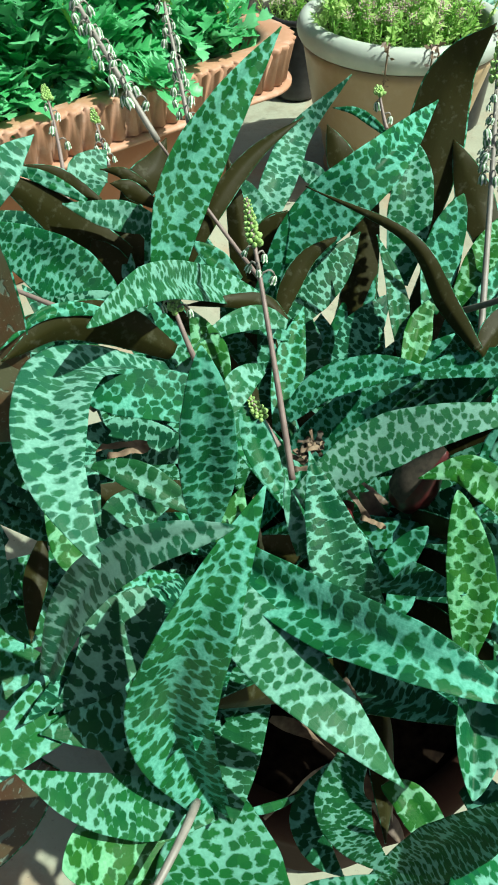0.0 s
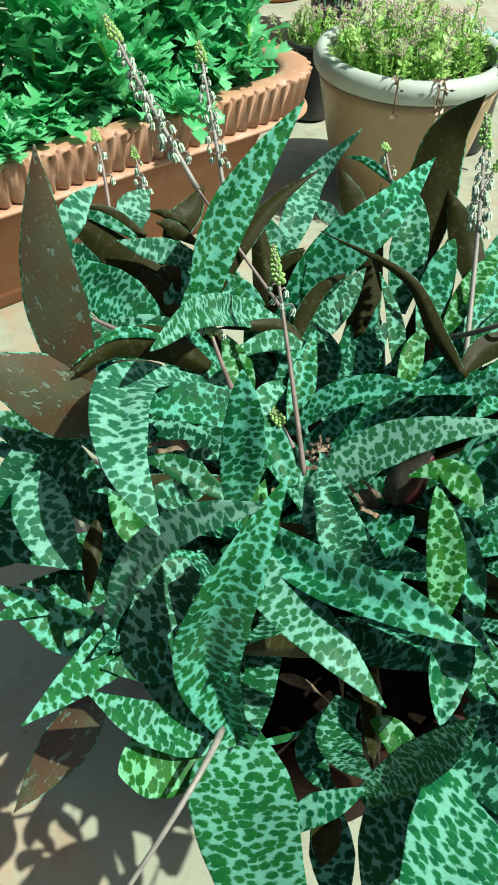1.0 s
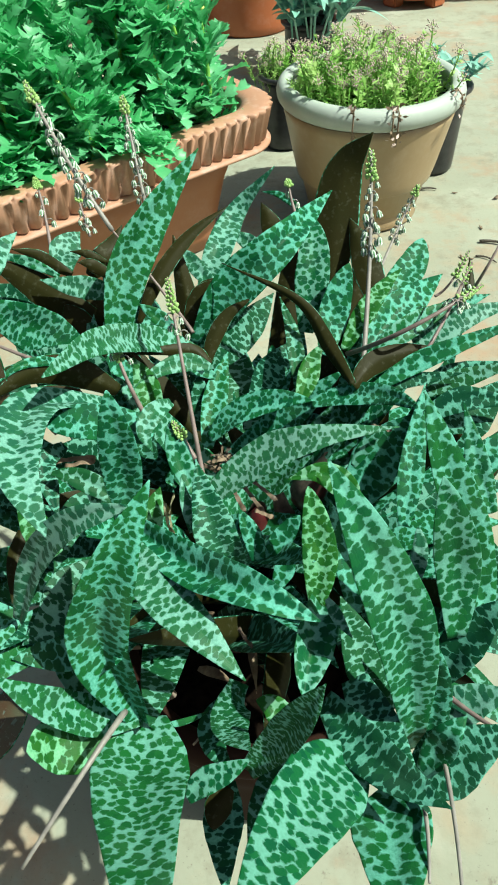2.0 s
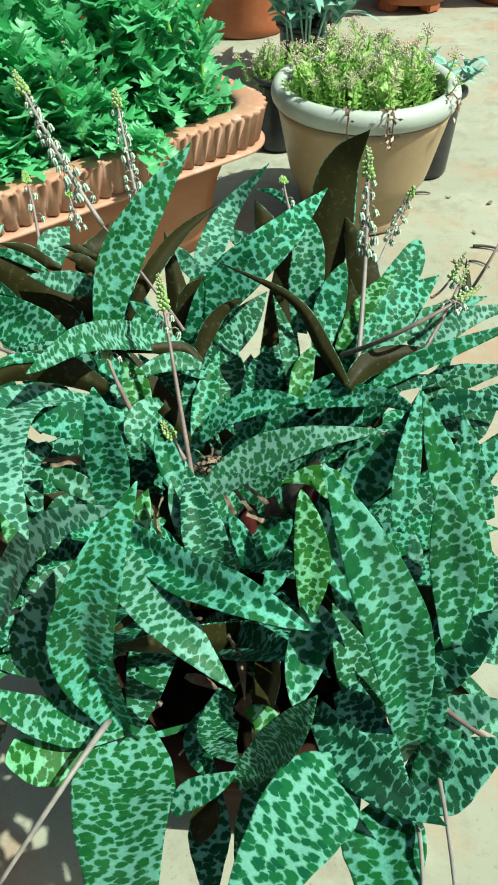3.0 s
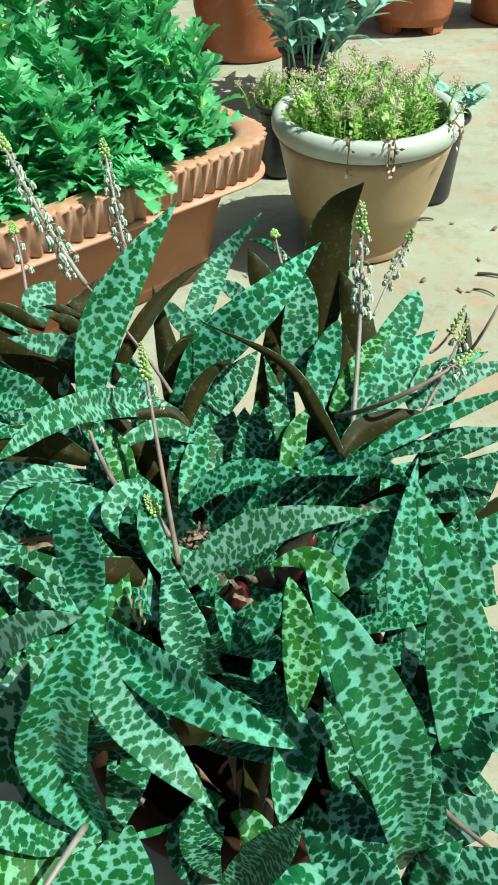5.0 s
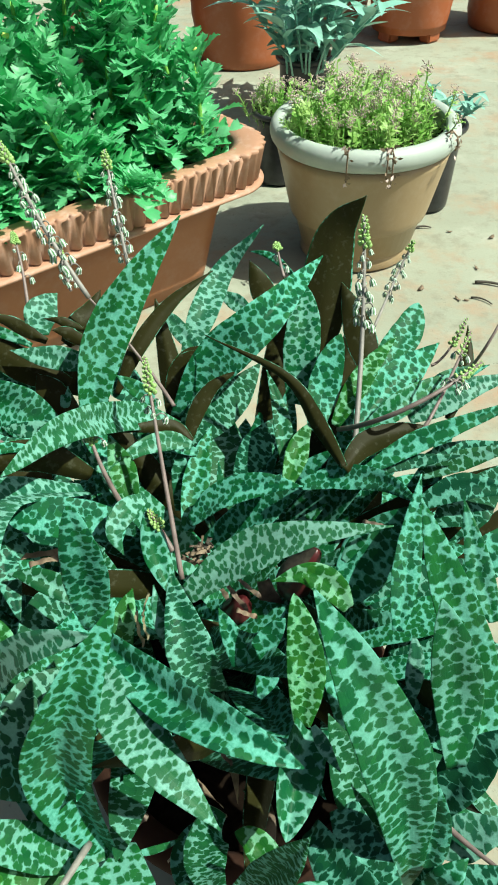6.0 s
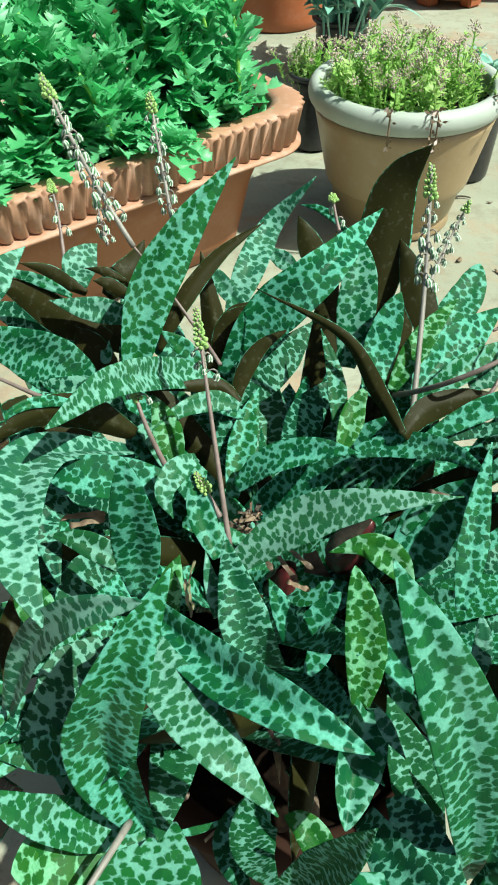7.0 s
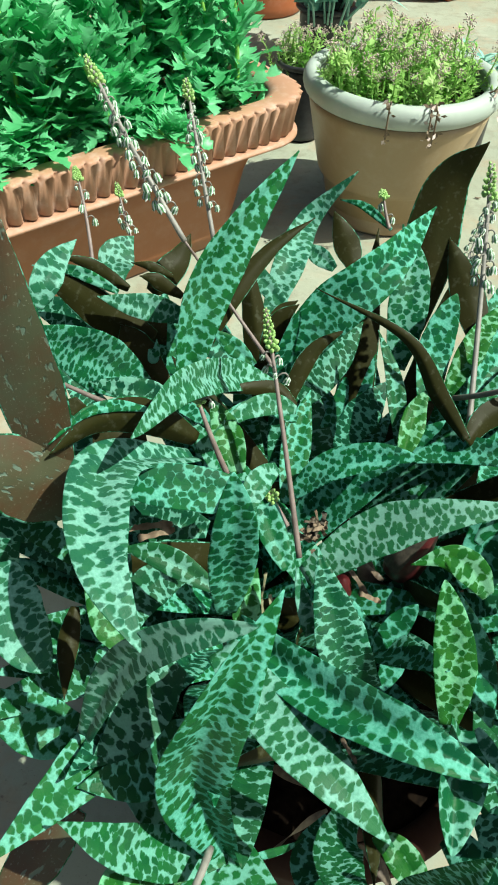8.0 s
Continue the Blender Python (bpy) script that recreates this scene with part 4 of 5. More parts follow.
flower_stalk((-0.045, 0.407, 0.503), (-0.077, 0.437, 0.545), (-0.112, 0.488, 0.582), 0.0019, 0.2, 30, 22)
flower_stalk((-0.033, 0.494, 0.453), (-0.046, 0.534, 0.499), (-0.059, 0.577, 0.539), 0.0019, 0.2, 26, 20)
flower_stalk((-0.127, 0.485, 0.414), (-0.139, 0.534, 0.446), (-0.150, 0.562, 0.473), 0.0018, 0.45, 5, 26)
flower_stalk((-0.112, 0.572, 0.406), (-0.117, 0.583, 0.416), (-0.127, 0.607, 0.438), 0.0016, 0.3, 9, 16)
flower_stalk((0.031, 0.230, 0.419), (0.020, 0.272, 0.466), (0.007, 0.324, 0.514), 0.0017, 0.74, 5, 24)
flower_stalk((0.141, 0.333, 0.421), (0.148, 0.405, 0.478), (0.148, 0.455, 0.539), 0.0021, 0.52, 22, 24)
flower_stalk((0.180, 0.553, 0.378), (0.204, 0.611, 0.393), (0.222, 0.636, 0.423), 0.0015, 0.3, 16, 12)
flower_stalk((0.132, 0.360, 0.422), (0.169, 0.327, 0.470), (0.222, 0.358, 0.484), 0.0020, 0.8, 7, 18)
flower_stalk((0.184, 0.339, 0.437), (0.198, 0.355, 0.452), (0.233, 0.431, 0.457), 0.0016, 0.85, 3, 10)
flower_stalk((0.014, 0.362, 0.442), (-0.014, 0.395, 0.462), (-0.045, 0.407, 0.503), 0.0015, 1.0, 0, 0)
flower_stalk((-0.011, 0.277, 0.432), (-0.022, 0.287, 0.457), (-0.030, 0.302, 0.472), 0.0018, 0.86, 2, 16)
flower_stalk((0.024, 0.247, 0.424), (0.017, 0.255, 0.433), (0.009, 0.264, 0.442), 0.0019, 0.5, 0, 22)
flower_stalk((0.092, 0.461, 0.487), (0.089, 0.469, 0.495), (0.086, 0.479, 0.506), 0.0014, 0.3, 2, 16)
flower_stalk((-0.009, 0.099, 0.368), (-0.023, 0.063, 0.378), (-0.053, 0.021, 0.354), 0.0020, 1.0, 0, 0, dry=True)
flower_stalk((0.171, 0.114, 0.350), (0.170, 0.055, 0.370), (0.163, -0.001, 0.391), 0.0015, 1.0, 0, 0, dry=True)
flower_stalk((0.155, 0.056, 0.368), (0.155, 0.039, 0.373), (0.152, 0.014, 0.377), 0.0014, 1.0, 0, 0, dry=True)
flower_stalk((0.170, 0.123, 0.366), (0.183, 0.109, 0.365), (0.203, 0.089, 0.372), 0.0020, 1.0, 0, 0)
flower_stalk((-0.069, 0.287, 0.470), (-0.086, 0.291, 0.475), (-0.113, 0.299, 0.482), 0.0018, 1.0, 0, 0)
flower_stalk((0.223, 0.398, 0.443), (0.221, 0.360, 0.491), (0.241, 0.386, 0.516), 0.0014, 1.0, 0, 0)
flower_stalk((0.207, 0.426, 0.429), (0.220, 0.434, 0.437), (0.235, 0.453, 0.455), 0.0012, 0.7, 0, 14)


# ---- undergrowth, bulbs and litter in the pot ----
def undergrowth(count, seed, centre, spread, reach_least, reach_most, lift, soil, turned=True):
    """Shaded leaves that rise from the crowded bulbs below the long ones."""
    rng = random.Random(seed)
    for k in range(count):
        a, r = 2.4 * k, math.sqrt((k + 0.5) / count)
        foot = Vector((centre[0] + spread * r * math.cos(a), centre[1] + 1.1 * spread * r * math.sin(a), soil))
        way = a + rng.uniform(-0.7, 0.7)
        reach = rng.uniform(reach_least, reach_most)
        out = Vector((math.cos(way), math.sin(way), 0))
        back = max(0.0, foot.y + out.y * reach - 0.24)
        rise = rng.uniform(0.6, 1.1) * lift + 0.12 * back
        tip = foot + out * reach + Vector((0, 0, rise))
        face = -out * 0.8 + Vector((0, -0.2, 0.6)) if k % 3 == 0 or not turned else Vector((0.2 * out.x, 0.7, -0.5))
        squill_leaf(foot, foot.lerp(tip, 0.33) + Vector((0, 0, 0.012)) - out * 0.006, foot.lerp(tip, 0.67) + Vector((0, 0, 0.012)), tip, rng.uniform(0.026, 0.036), face, rng.uniform(0.15, 0.4), blunt=rng.choice((0.0, 0.3)), skin=LEAF_NET if k % 3 else LEAF_TOP)


def skirt(count, seed, start, end, least, most, lift):
    """Low outer leaves that spread over the pot's rim below the others."""
    rng = random.Random(seed)
    for k in range(count):
        way = math.radians(start + (end - start) * (k + rng.uniform(0.1, 0.9)) / count)
        out = Vector((math.cos(way), math.sin(way), 0))
        foot = Vector((0.064, 0.248, 0.312)) + out * rng.uniform(0.075, 0.105)
        tip = Vector((0.064, 0.248, 0.312 + rng.uniform(0.3, 1.0) * lift)) + out * rng.uniform(least, most)
        squill_leaf(foot, foot.lerp(tip, 0.33) + Vector((0, 0, 0.01)), foot.lerp(tip, 0.67) + Vector((0, 0, 0.01)), tip, rng.uniform(0.034, 0.044), Vector((-0.3 * out.x, -0.3 * out.y, 1)), rng.uniform(0.1, 0.25), blunt=rng.choice((0.0, 0.2)), heel=0.6, skin=LEAF_NET if k % 2 else LEAF_TOP)


undergrowth(4, 33, (0.070, 0.265), 0.060, 0.04, 0.07, 0.09, 0.22)
undergrowth(11, 35, (0.064, 0.300), 0.065, 0.07, 0.15, 0.13, 0.25)
undergrowth(17, 37, (0.060, 0.310), 0.060, 0.09, 0.17, 0.16, 0.27)
undergrowth(14, 41, (0.000, 0.250), 0.055, 0.08, 0.14, 0.16, 0.25, False)
undergrowth(16, 45, (-0.010, 0.275), 0.050, 0.10, 0.17, 0.14, 0.28, False)
undergrowth(12, 43, (0.130, 0.250), 0.060, 0.08, 0.15, 0.16, 0.25)
skirt(9, 51, -42, 50, 0.18, 0.23, 0.02)
skirt(9, 52, 50, 130, 0.19, 0.26, 0.06)
skirt(7, 53, 130, 200, 0.18, 0.22, 0.03)


def bulb(at, radius, high, tilt, turn, papery=False):
    """A teardrop bulb with torn papery scales at its neck."""
    prof = [(0.0, 0.0), (radius * 0.7, high * 0.06), (radius, high * 0.3), (radius * 0.92, high * 0.5), (radius * 0.55, high * 0.78), (radius * 0.3, high), (0.0, high * 1.05)]
    b = part("bulb", mesh_of("bulb", *lathe(prof, 16), [PALE_SKIN if papery else BULB]), squill, "papery tan bulb" if papery else "glossy dark red bulb", HOME @ Matrix.Translation(at) @ pose(0, 0, 0, tilt, 0, turn))
    sheath = [(radius * 1.0, high * 0.22), (radius * 1.06, high * 0.38), (radius * 0.98, high * 0.55), (radius * 0.62, high * 0.80), (radius * 0.42, high * 1.12)]
    v, f = lathe(sheath, 16)
    part("scale", mesh_of("scale", v, f[: len(f) * 3 // 8], [PAPER if papery else BARK]), b, "torn papery brown scale")
    return b


bulb_rng = random.Random(17)
bulb((0.090, 0.256, 0.320), 0.0115, 0.038, 34, 210, True)
for x, y, z in ((0.095, 0.261, 0.361), (0.060, 0.262, 0.315), (0.045, 0.200, 0.262), (0.125, 0.245, 0.290)):
    bulb((x, y, z), bulb_rng.uniform(0.011, 0.015), bulb_rng.uniform(0.035, 0.046), bulb_rng.uniform(-28, 28), bulb_rng.uniform(0, 360))


def litter(count, seed):
    """Curled dry leaf scraps lying on the soil among the bulbs."""
    rng = random.Random(seed)
    for k in range(count):
        a, r = rng.uniform(0, 6.28), math.sqrt(rng.random())
        foot = Vector((0.06 + 0.11 * r * math.cos(a), 0.22 + 0.12 * r * math.sin(a), 0.255 + rng.uniform(0, 0.05)))
        way = rng.uniform(0, 6.28)
        out = Vector((math.cos(way), math.sin(way), rng.uniform(-0.05, 0.35)))
        long, wide = rng.uniform(0.02, 0.05), rng.uniform(0.002, 0.006)
        side = out.cross(Vector((0, 0, 1))).normalized()
        verts, faces = [], []
        for i in range(8):
            s = i / 7
            p = foot + out * long * s + Vector((0, 0, 0.008 * math.sin(3 * s)))
            w = wide * math.sin(math.pi * (0.12 + 0.8 * s))
            roll = 2.2 * s + way
            across = side * math.cos(roll) + Vector((0, 0, 1)) * math.sin(roll)
            verts += [HOME @ (p - across * w), HOME @ (p + Vector((0, 0, 0.3 * w))), HOME @ (p + across * w)]
            if i:
                b = 3 * i
                faces += [(b - 3, b - 2, b + 1, b), (b - 2, b - 1, b + 2, b + 1)]
        part("dry_scrap", mesh_of("dry_scrap", verts, faces, [DRY if k % 3 else PAPER]), squill, "curled dry brown leaf scrap")


litter(11, 6)


def withered_piece(a, b, width, mat):
    """A twisted dead strip of leaf between two places among the leaves."""
    a, b = HOME @ Vector(a), HOME @ Vector(b)
    along = b - a
    side = along.cross(Vector((0, -0.6, 0.8))).normalized()
    up = side.cross(along).normalized()
    verts, faces = [], []
    for i in range(11):
        s = i / 10
        p = a + along * s + up * (0.004 * math.sin(5 * s) + 0.002 * math.sin(13 * s))
        turn = 0.9 * math.sin(3.5 * s)
        across = side * math.cos(turn) + up * math.sin(turn)
        w = width * (0.35 + 0.65 * math.sin(math.pi * (0.15 + 0.75 * s))) * (1 + 0.25 * math.sin(17 * s))
        verts += [p - across * w, p + up * 0.25 * w, p + across * w * 0.8]
        if i:
            k = 3 * i
            faces += [(k - 3, k - 2, k + 1, k), (k - 2, k - 1, k + 2, k + 1)]
    return part("dry_scrap", mesh_of("dry_scrap", verts, faces, [mat]), squill, "withered straw-coloured piece of leaf")


withered_piece((-0.067, 0.245, 0.471), (-0.059, 0.234, 0.460), 0.0035, STRAW)
withered_piece((-0.053, 0.219, 0.445), (-0.035, 0.223, 0.449), 0.0026, DRY)
withered_piece((0.014, 0.187, 0.450), (0.017, 0.173, 0.436), 0.0012, STRAW)
withered_piece((-0.001, 0.120, 0.342), (0.014, 0.128, 0.350), 0.0030, PAPER)
withered_piece((0.044, 0.274, 0.365), (0.054, 0.260, 0.351), 0.0025, PAPER)
withered_piece((0.034, 0.281, 0.366), (0.050, 0.283, 0.367), 0.0025, PAPER)
tuft_rng = random.Random(29)
for k in range(16):
    way = Vector((tuft_rng.uniform(-0.3, 1.0), tuft_rng.uniform(-0.5, 0.7), tuft_rng.uniform(0.1, 1.0))).normalized() * tuft_rng.uniform(0.006, 0.011)
    foot = Vector((0.040, 0.250, 0.418)) + Vector((tuft_rng.uniform(-0.006, 0.005), tuft_rng.uniform(-0.005, 0.005), tuft_rng.uniform(-0.004, 0.002)))
    withered_piece(foot, foot + way, tuft_rng.uniform(0.0010, 0.0024), (BARK, PAPER, DRY)[k % 3])
withered_piece((0.011, 0.206, 0.416), (0.013, 0.213, 0.427), 0.0010, STRAW)
withered_piece((0.011, 0.206, 0.416), (0.013, 0.195, 0.407), 0.0010, STRAW)
withered_piece((0.055, 0.236, 0.411), (0.070, 0.219, 0.402), 0.0022, PAPER)
withered_piece((0.062, 0.238, 0.412), (0.078, 0.225, 0.408), 0.0020, PAPER)
withered_piece((0.064, 0.217, 0.407), (0.076, 0.212, 0.406), 0.0020, DRY)
withered_piece((-0.002, 0.130, 0.346), (0.014, 0.141, 0.349), 0.0045, PAPER)
withered_piece((0.004, 0.114, 0.343), (0.015, 0.120, 0.350), 0.0050, PAPER)
withered_piece((-0.062, 0.227, 0.442), (-0.037, 0.231, 0.443), 0.0028, DRY)
withered_piece((0.055, 0.151, 0.374), (0.063, 0.140, 0.368), 0.0016, PAPER)
withered_piece((0.137, 0.245, 0.456), (0.150, 0.242, 0.456), 0.0016, PAPER)



# ---- rectangular planter with leafy crop ----
PLANTER_TURN = 40.4


def planter():
    """A long moulded trough with rounded corners, a fluted collar and a moulded lower bead."""
    long, deep, high, corner = 0.80, 0.27, 0.282, 0.085
    tub = thing("planter_trough", "long terracotta plastic planter with a fluted rim", "planter",
                pose(0.078, 1.266, 0, 0, 0, PLANTER_TURN) @ pose(-long / 2 - 0.010, deep / 2, 0))

    def ring(grow, z, flute=0.0, steps=24):
        """Points round the trough; the count is the same for every ring."""
        lx, ly, r = long / 2 + grow - corner, deep / 2 + grow - corner, corner + max(grow, -0.03)
        way = []
        for cx, cy, a0 in ((lx, -ly, -90), (lx, ly, 0), (-lx, ly, 90), (-lx, -ly, 180)):
            for k in range(steps):
                a = math.radians(a0 + 90 * k / steps)
                way.append(Vector((cx + r * math.cos(a), cy + r * math.sin(a), z)))
            nxt = {-90: (lx, ly), 0: (-lx, ly), 90: (-lx, -ly), 180: (lx, -ly)}[a0]
            a = math.radians(a0 + 90)
            end, beg = Vector((cx + r * math.cos(a), cy + r * math.sin(a), z)), Vector((nxt[0] + r * math.cos(a), nxt[1] + r * math.sin(a), z))
            m = 110 if a0 in (-90, 90) else 360
            way += [end.lerp(beg, k / m) for k in range(m)]
        if flute:
            done, run = [], 0.0
            for k, p in enumerate(way):
                q = way[(k + 1) % len(way)]
                out = Vector((q.y - p.y, p.x - q.x, 0)).normalized()
                done.append(p + out * flute * (abs(math.sin(math.pi * run / 0.0235)) ** 0.7 - 1))
                run += (q - p).length
            way = done
        return way

    def skin(rings):
        n = len(rings[0])
        verts = [p for r in rings for p in r]
        faces = [(k * n + j, k * n + (j + 1) % n, (k + 1) * n + (j + 1) % n, (k + 1) * n + j) for k in range(len(rings) - 1) for j in range(n)]
        return verts, faces

    body = [ring(-0.055, 0.002), ring(-0.052, 0.0), ring(-0.046, 0.03), ring(-0.028, 0.14), ring(-0.016, high - 0.075), ring(-0.022, high - 0.075), ring(-0.05, 0.03)]
    part("body", mesh_of("trough_body", *skin(body), [TERRACOTTA]), tub)
    low = high - 0.068
    bead = [ring(-0.018, low - 0.005), ring(0.004, low - 0.007), ring(0.010, low - 0.004), ring(0.010, low), ring(0.006, low + 0.003), ring(-0.012, low + 0.003)]
    part("bead", mesh_of("trough_bead", *skin(bead), [DUSTY_CLAY]), tub)
    flutes = [ring(0.003, low + 0.002, 0.008), ring(0.007, low + 0.006, 0.016), ring(0.011, high - 0.009, 0.016), ring(0.012, high - 0.004, 0.012), ring(0.009, high - 0.001, 0.005), ring(0.004, high), ring(-0.006, high), ring(-0.012, high - 0.006), ring(-0.014, high - 0.075)]
    part("fluted_rim", mesh_of("trough_rim", *skin(flutes), [DUSTY_CLAY]), tub, "fluted terracotta rim")
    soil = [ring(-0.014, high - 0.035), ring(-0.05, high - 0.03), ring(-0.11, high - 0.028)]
    part("soil", mesh_of("trough_soil", *skin(soil), [SHADED_SOIL]), tub, "dark soil under the crop, blackened further for shade")
    return tub


TROUGH = planter()


def lobed_leaf(length, width, lobes, droop, seed):
    """A long blade, broadest past its middle, cut into forward-swept toothed lobes, with a waved margin and an arching tip."""
    rng = random.Random(seed)
    verts, faces, n = [], [], 7 * lobes
    depth = [[rng.uniform(0.8, 1.15) for k in range(lobes + 1)] for turn in (0, 1)]
    cuts = (0.16, 0.55, 0.88, 0.72, 1.0, 0.74, 0.26)
    for i in range(n + 1):
        s = i / n
        p = Vector((0.05 * width * math.sin(4 * s + seed), length * (s - 0.12 * droop * s * s), 0.16 * length * math.sin(math.pi * s * 0.6) - droop * length * s * s))
        reach = 0.5 * width * (0.16 + 0.9 * math.sin(math.pi * s ** 1.5) ** 0.8) * (1.0 if s < 0.97 else 0.5)
        cut = cuts[i % 7]
        row = []
        for turn in (-1, 1):
            w = reach * (0.15 + 0.85 * cut * depth[max(turn, 0)][i // 7])
            row.append(p + Vector((turn * w, 0.55 * w * cut, 0.16 * w + 0.07 * width * s * math.sin(11 * s + turn * 1.3 + seed))))
        verts += [row[0], p, row[1]]
        if i:
            k = 3 * i
            faces += [(k - 3, k - 2, k + 1, k), (k - 2, k - 1, k + 2, k + 1)]
    return mesh_of("crop_leaf", verts, faces, [CROP_LEAF])


CROP_LEAVES = [lobed_leaf(0.058 + 0.008 * (k % 3), 0.037 + 0.004 * (k % 2), 4 + k % 2, 0.12 + 0.09 * k, 40 + k) for k in range(6)]
FLOWER = mesh_of("flower_head", *blob((0, 0, 0), 0.008, 0.008, 0.0045, 5, 10), [YELLOW])


def crop_plant(x, y, height, seed, flower=False, rise=34):
    """One leafy stem of the crop: a leaning stem with lobed leaves in a spiral."""
    rng = random.Random(seed)
    plant = thing("leafy_crop_plant", "bright green crop plant with deeply lobed leaves" + (" and a yellow bud" if flower else ""), "plant",
                  TROUGH.matrix_basis @ pose(x, y, 0.21, 0, 0, rng.uniform(0, 360)), "crop plants in the trough")
    lean = Vector((rng.uniform(-0.06, 0.06), rng.uniform(-0.06, 0.06), height))
    a, m, b = Vector((0, 0, 0)), lean * 0.5 + Vector((rng.uniform(-0.01, 0.01), rng.uniform(-0.01, 0.01), 0)), lean
    pts = [bow(a, m, b, k / 8) for k in range(9)]
    part("stem", mesh_of("crop_stem", *tube(pts, [0.0055 - 0.0026 * k / 8 for k in range(9)], 7), [CROP_STEM]), plant, "pale green stem")
    n = int(19 + height * 80)
    low = min(0.6, 0.060 / height)
    for k in range(n):
        s = low + (1 - low) * k / n
        p = bow(a, m, b, s)
        size = (1.2 - 0.35 * s ** 2) * rng.uniform(0.8, 1.2)
        tilt = rise + 36 * s + rng.uniform(-16, 16)
        place = Matrix.Translation(p) @ pose(0, 0, 0, 0, 0, 137.5 * k + rng.uniform(-25, 25)) @ pose(0, 0, 0, tilt, rng.uniform(-25, 25), 0) @ Matrix.Scale(size, 4)
        part("leaf", CROP_LEAVES[rng.randrange(6)], plant, "", place)
    if flower:
        part("flower_head", FLOWER, plant, "small yellow flower head", Matrix.Translation(b + Vector((0, 0, 0.012))) @ pose(0, 0, 0, 15, 10, 0))
    return plant


crop_rng = random.Random(3)
for row in range(4):
    for col in range(10):
        crop_plant(-0.37 + 0.074 * col + crop_rng.uniform(-0.02, 0.02), -0.075 + 0.06 * row + crop_rng.uniform(-0.012, 0.012),
                   crop_rng.uniform(0.11, 0.18) + 0.05 * row + 0.007 * (9 - col) + (0.045 if col > 6 else 0.015), 100 + row * 20 + col, (row * 10 + col) % 4 == 1)

for col in range(13):
    crop_plant(-0.375 + 0.0575 * col + crop_rng.uniform(-0.02, 0.02), -0.098, crop_rng.uniform(0.075, 0.105), 300 + col, rise=6)


# ---- beige pot with flowering herbs ----
BEIGE_AT = (0.252, 1.405, 0.0)
round_pot("beige_pot", "large round beige plastic pot with a chalky white rim", BEIGE_AT, 0.183, 0.118, 0.272, 0.042, BEIGE, RIM_WHITE, 0.045, step=5)


def sprig_meshes(seed):
    """Stem with small narrow leaves, and the flower cluster that tops it."""
    rng = random.Random(seed)
    high = 0.09
    lean = Vector((rng.uniform(-0.02, 0.02), rng.uniform(-0.02, 0.02), high))
    pts = [bow(Vector((0, 0, 0)), lean * 0.5 + Vector((0.006, 0, 0)), lean, k / 5) for k in range(6)]
    v, f = tube(pts, [0.0014] * 5 + [0.0008], 5)
    pieces = [(v, f, 0)]
    for k in range(46):
        s = rng.uniform(0.12, 1.0)
        p = bow(pts[0], pts[2], pts[5], s)
        a = rng.uniform(0, 6.28)
        out = Vector((math.cos(a), math.sin(a), rng.uniform(0.1, 0.9))).normalized() * rng.uniform(0.010, 0.019)
        side = out.cross(Vector((0, 0, 1))).normalized() * rng.uniform(0.0018, 0.0036)
        pieces.append(([p, p + out * 0.5 + side, p + out, p + out * 0.5 - side], [(0, 1, 2, 3)], 0))
    verts, faces, slots = joined(*pieces)
    stem = mesh_of("sprig", verts, faces, [HERB_LEAF], smooth=False)
    heads = []
    for k in range(44):
        a, r = rng.uniform(0, 6.28), rng.uniform(0.0, 0.013)
        v, f = blob(lean + Vector((math.cos(a) * r, math.sin(a) * r, rng.uniform(-0.008, 0.008))), 0.0014, 0.0014, 0.0013, 3, 5)
        heads.append((v, f, 0))
    verts, faces, slots = joined(*heads)
    return stem, mesh_of("flower_cluster", verts, faces, [HERB_FLOWER])


SPRIGS = [sprig_meshes(60 + k) for k in range(6)]


def herb_cushion(at, radius, base_z, count, seed, label, low=0.85, high=1.5):
    rng = random.Random(seed)
    herb = thing("flowering_herb", label, "plant", Matrix.Translation((at[0], at[1], base_z)))
    for k in range(count):
        a, r = 2.4 * k, radius * math.sqrt((k + 0.5) / count)
        stem, cluster = SPRIGS[rng.randrange(6)]
        size = rng.uniform(low, high)
        place = Matrix.Translation((r * math.cos(a), r * math.sin(a), 0)) @ pose(0, 0, 0, -22 * math.sin(a) * r / radius, 22 * math.cos(a) * r / radius, rng.uniform(0, 360)) @ Matrix.Scale(size, 4)
        s = tagged(part("sprig", stem, herb, "", place), kind="stuff")
        if rng.random() < 0.6:
            part("flower_head", cluster, s, "faded pinkish flower head")
    return herb


herb_cushion((BEIGE_AT[0] - 0.012, BEIGE_AT[1] - 0.004), 0.142, 0.225, 150, 8, "yellow-green herb with faded pinkish flowers in the beige pot", 0.75, 1.25)



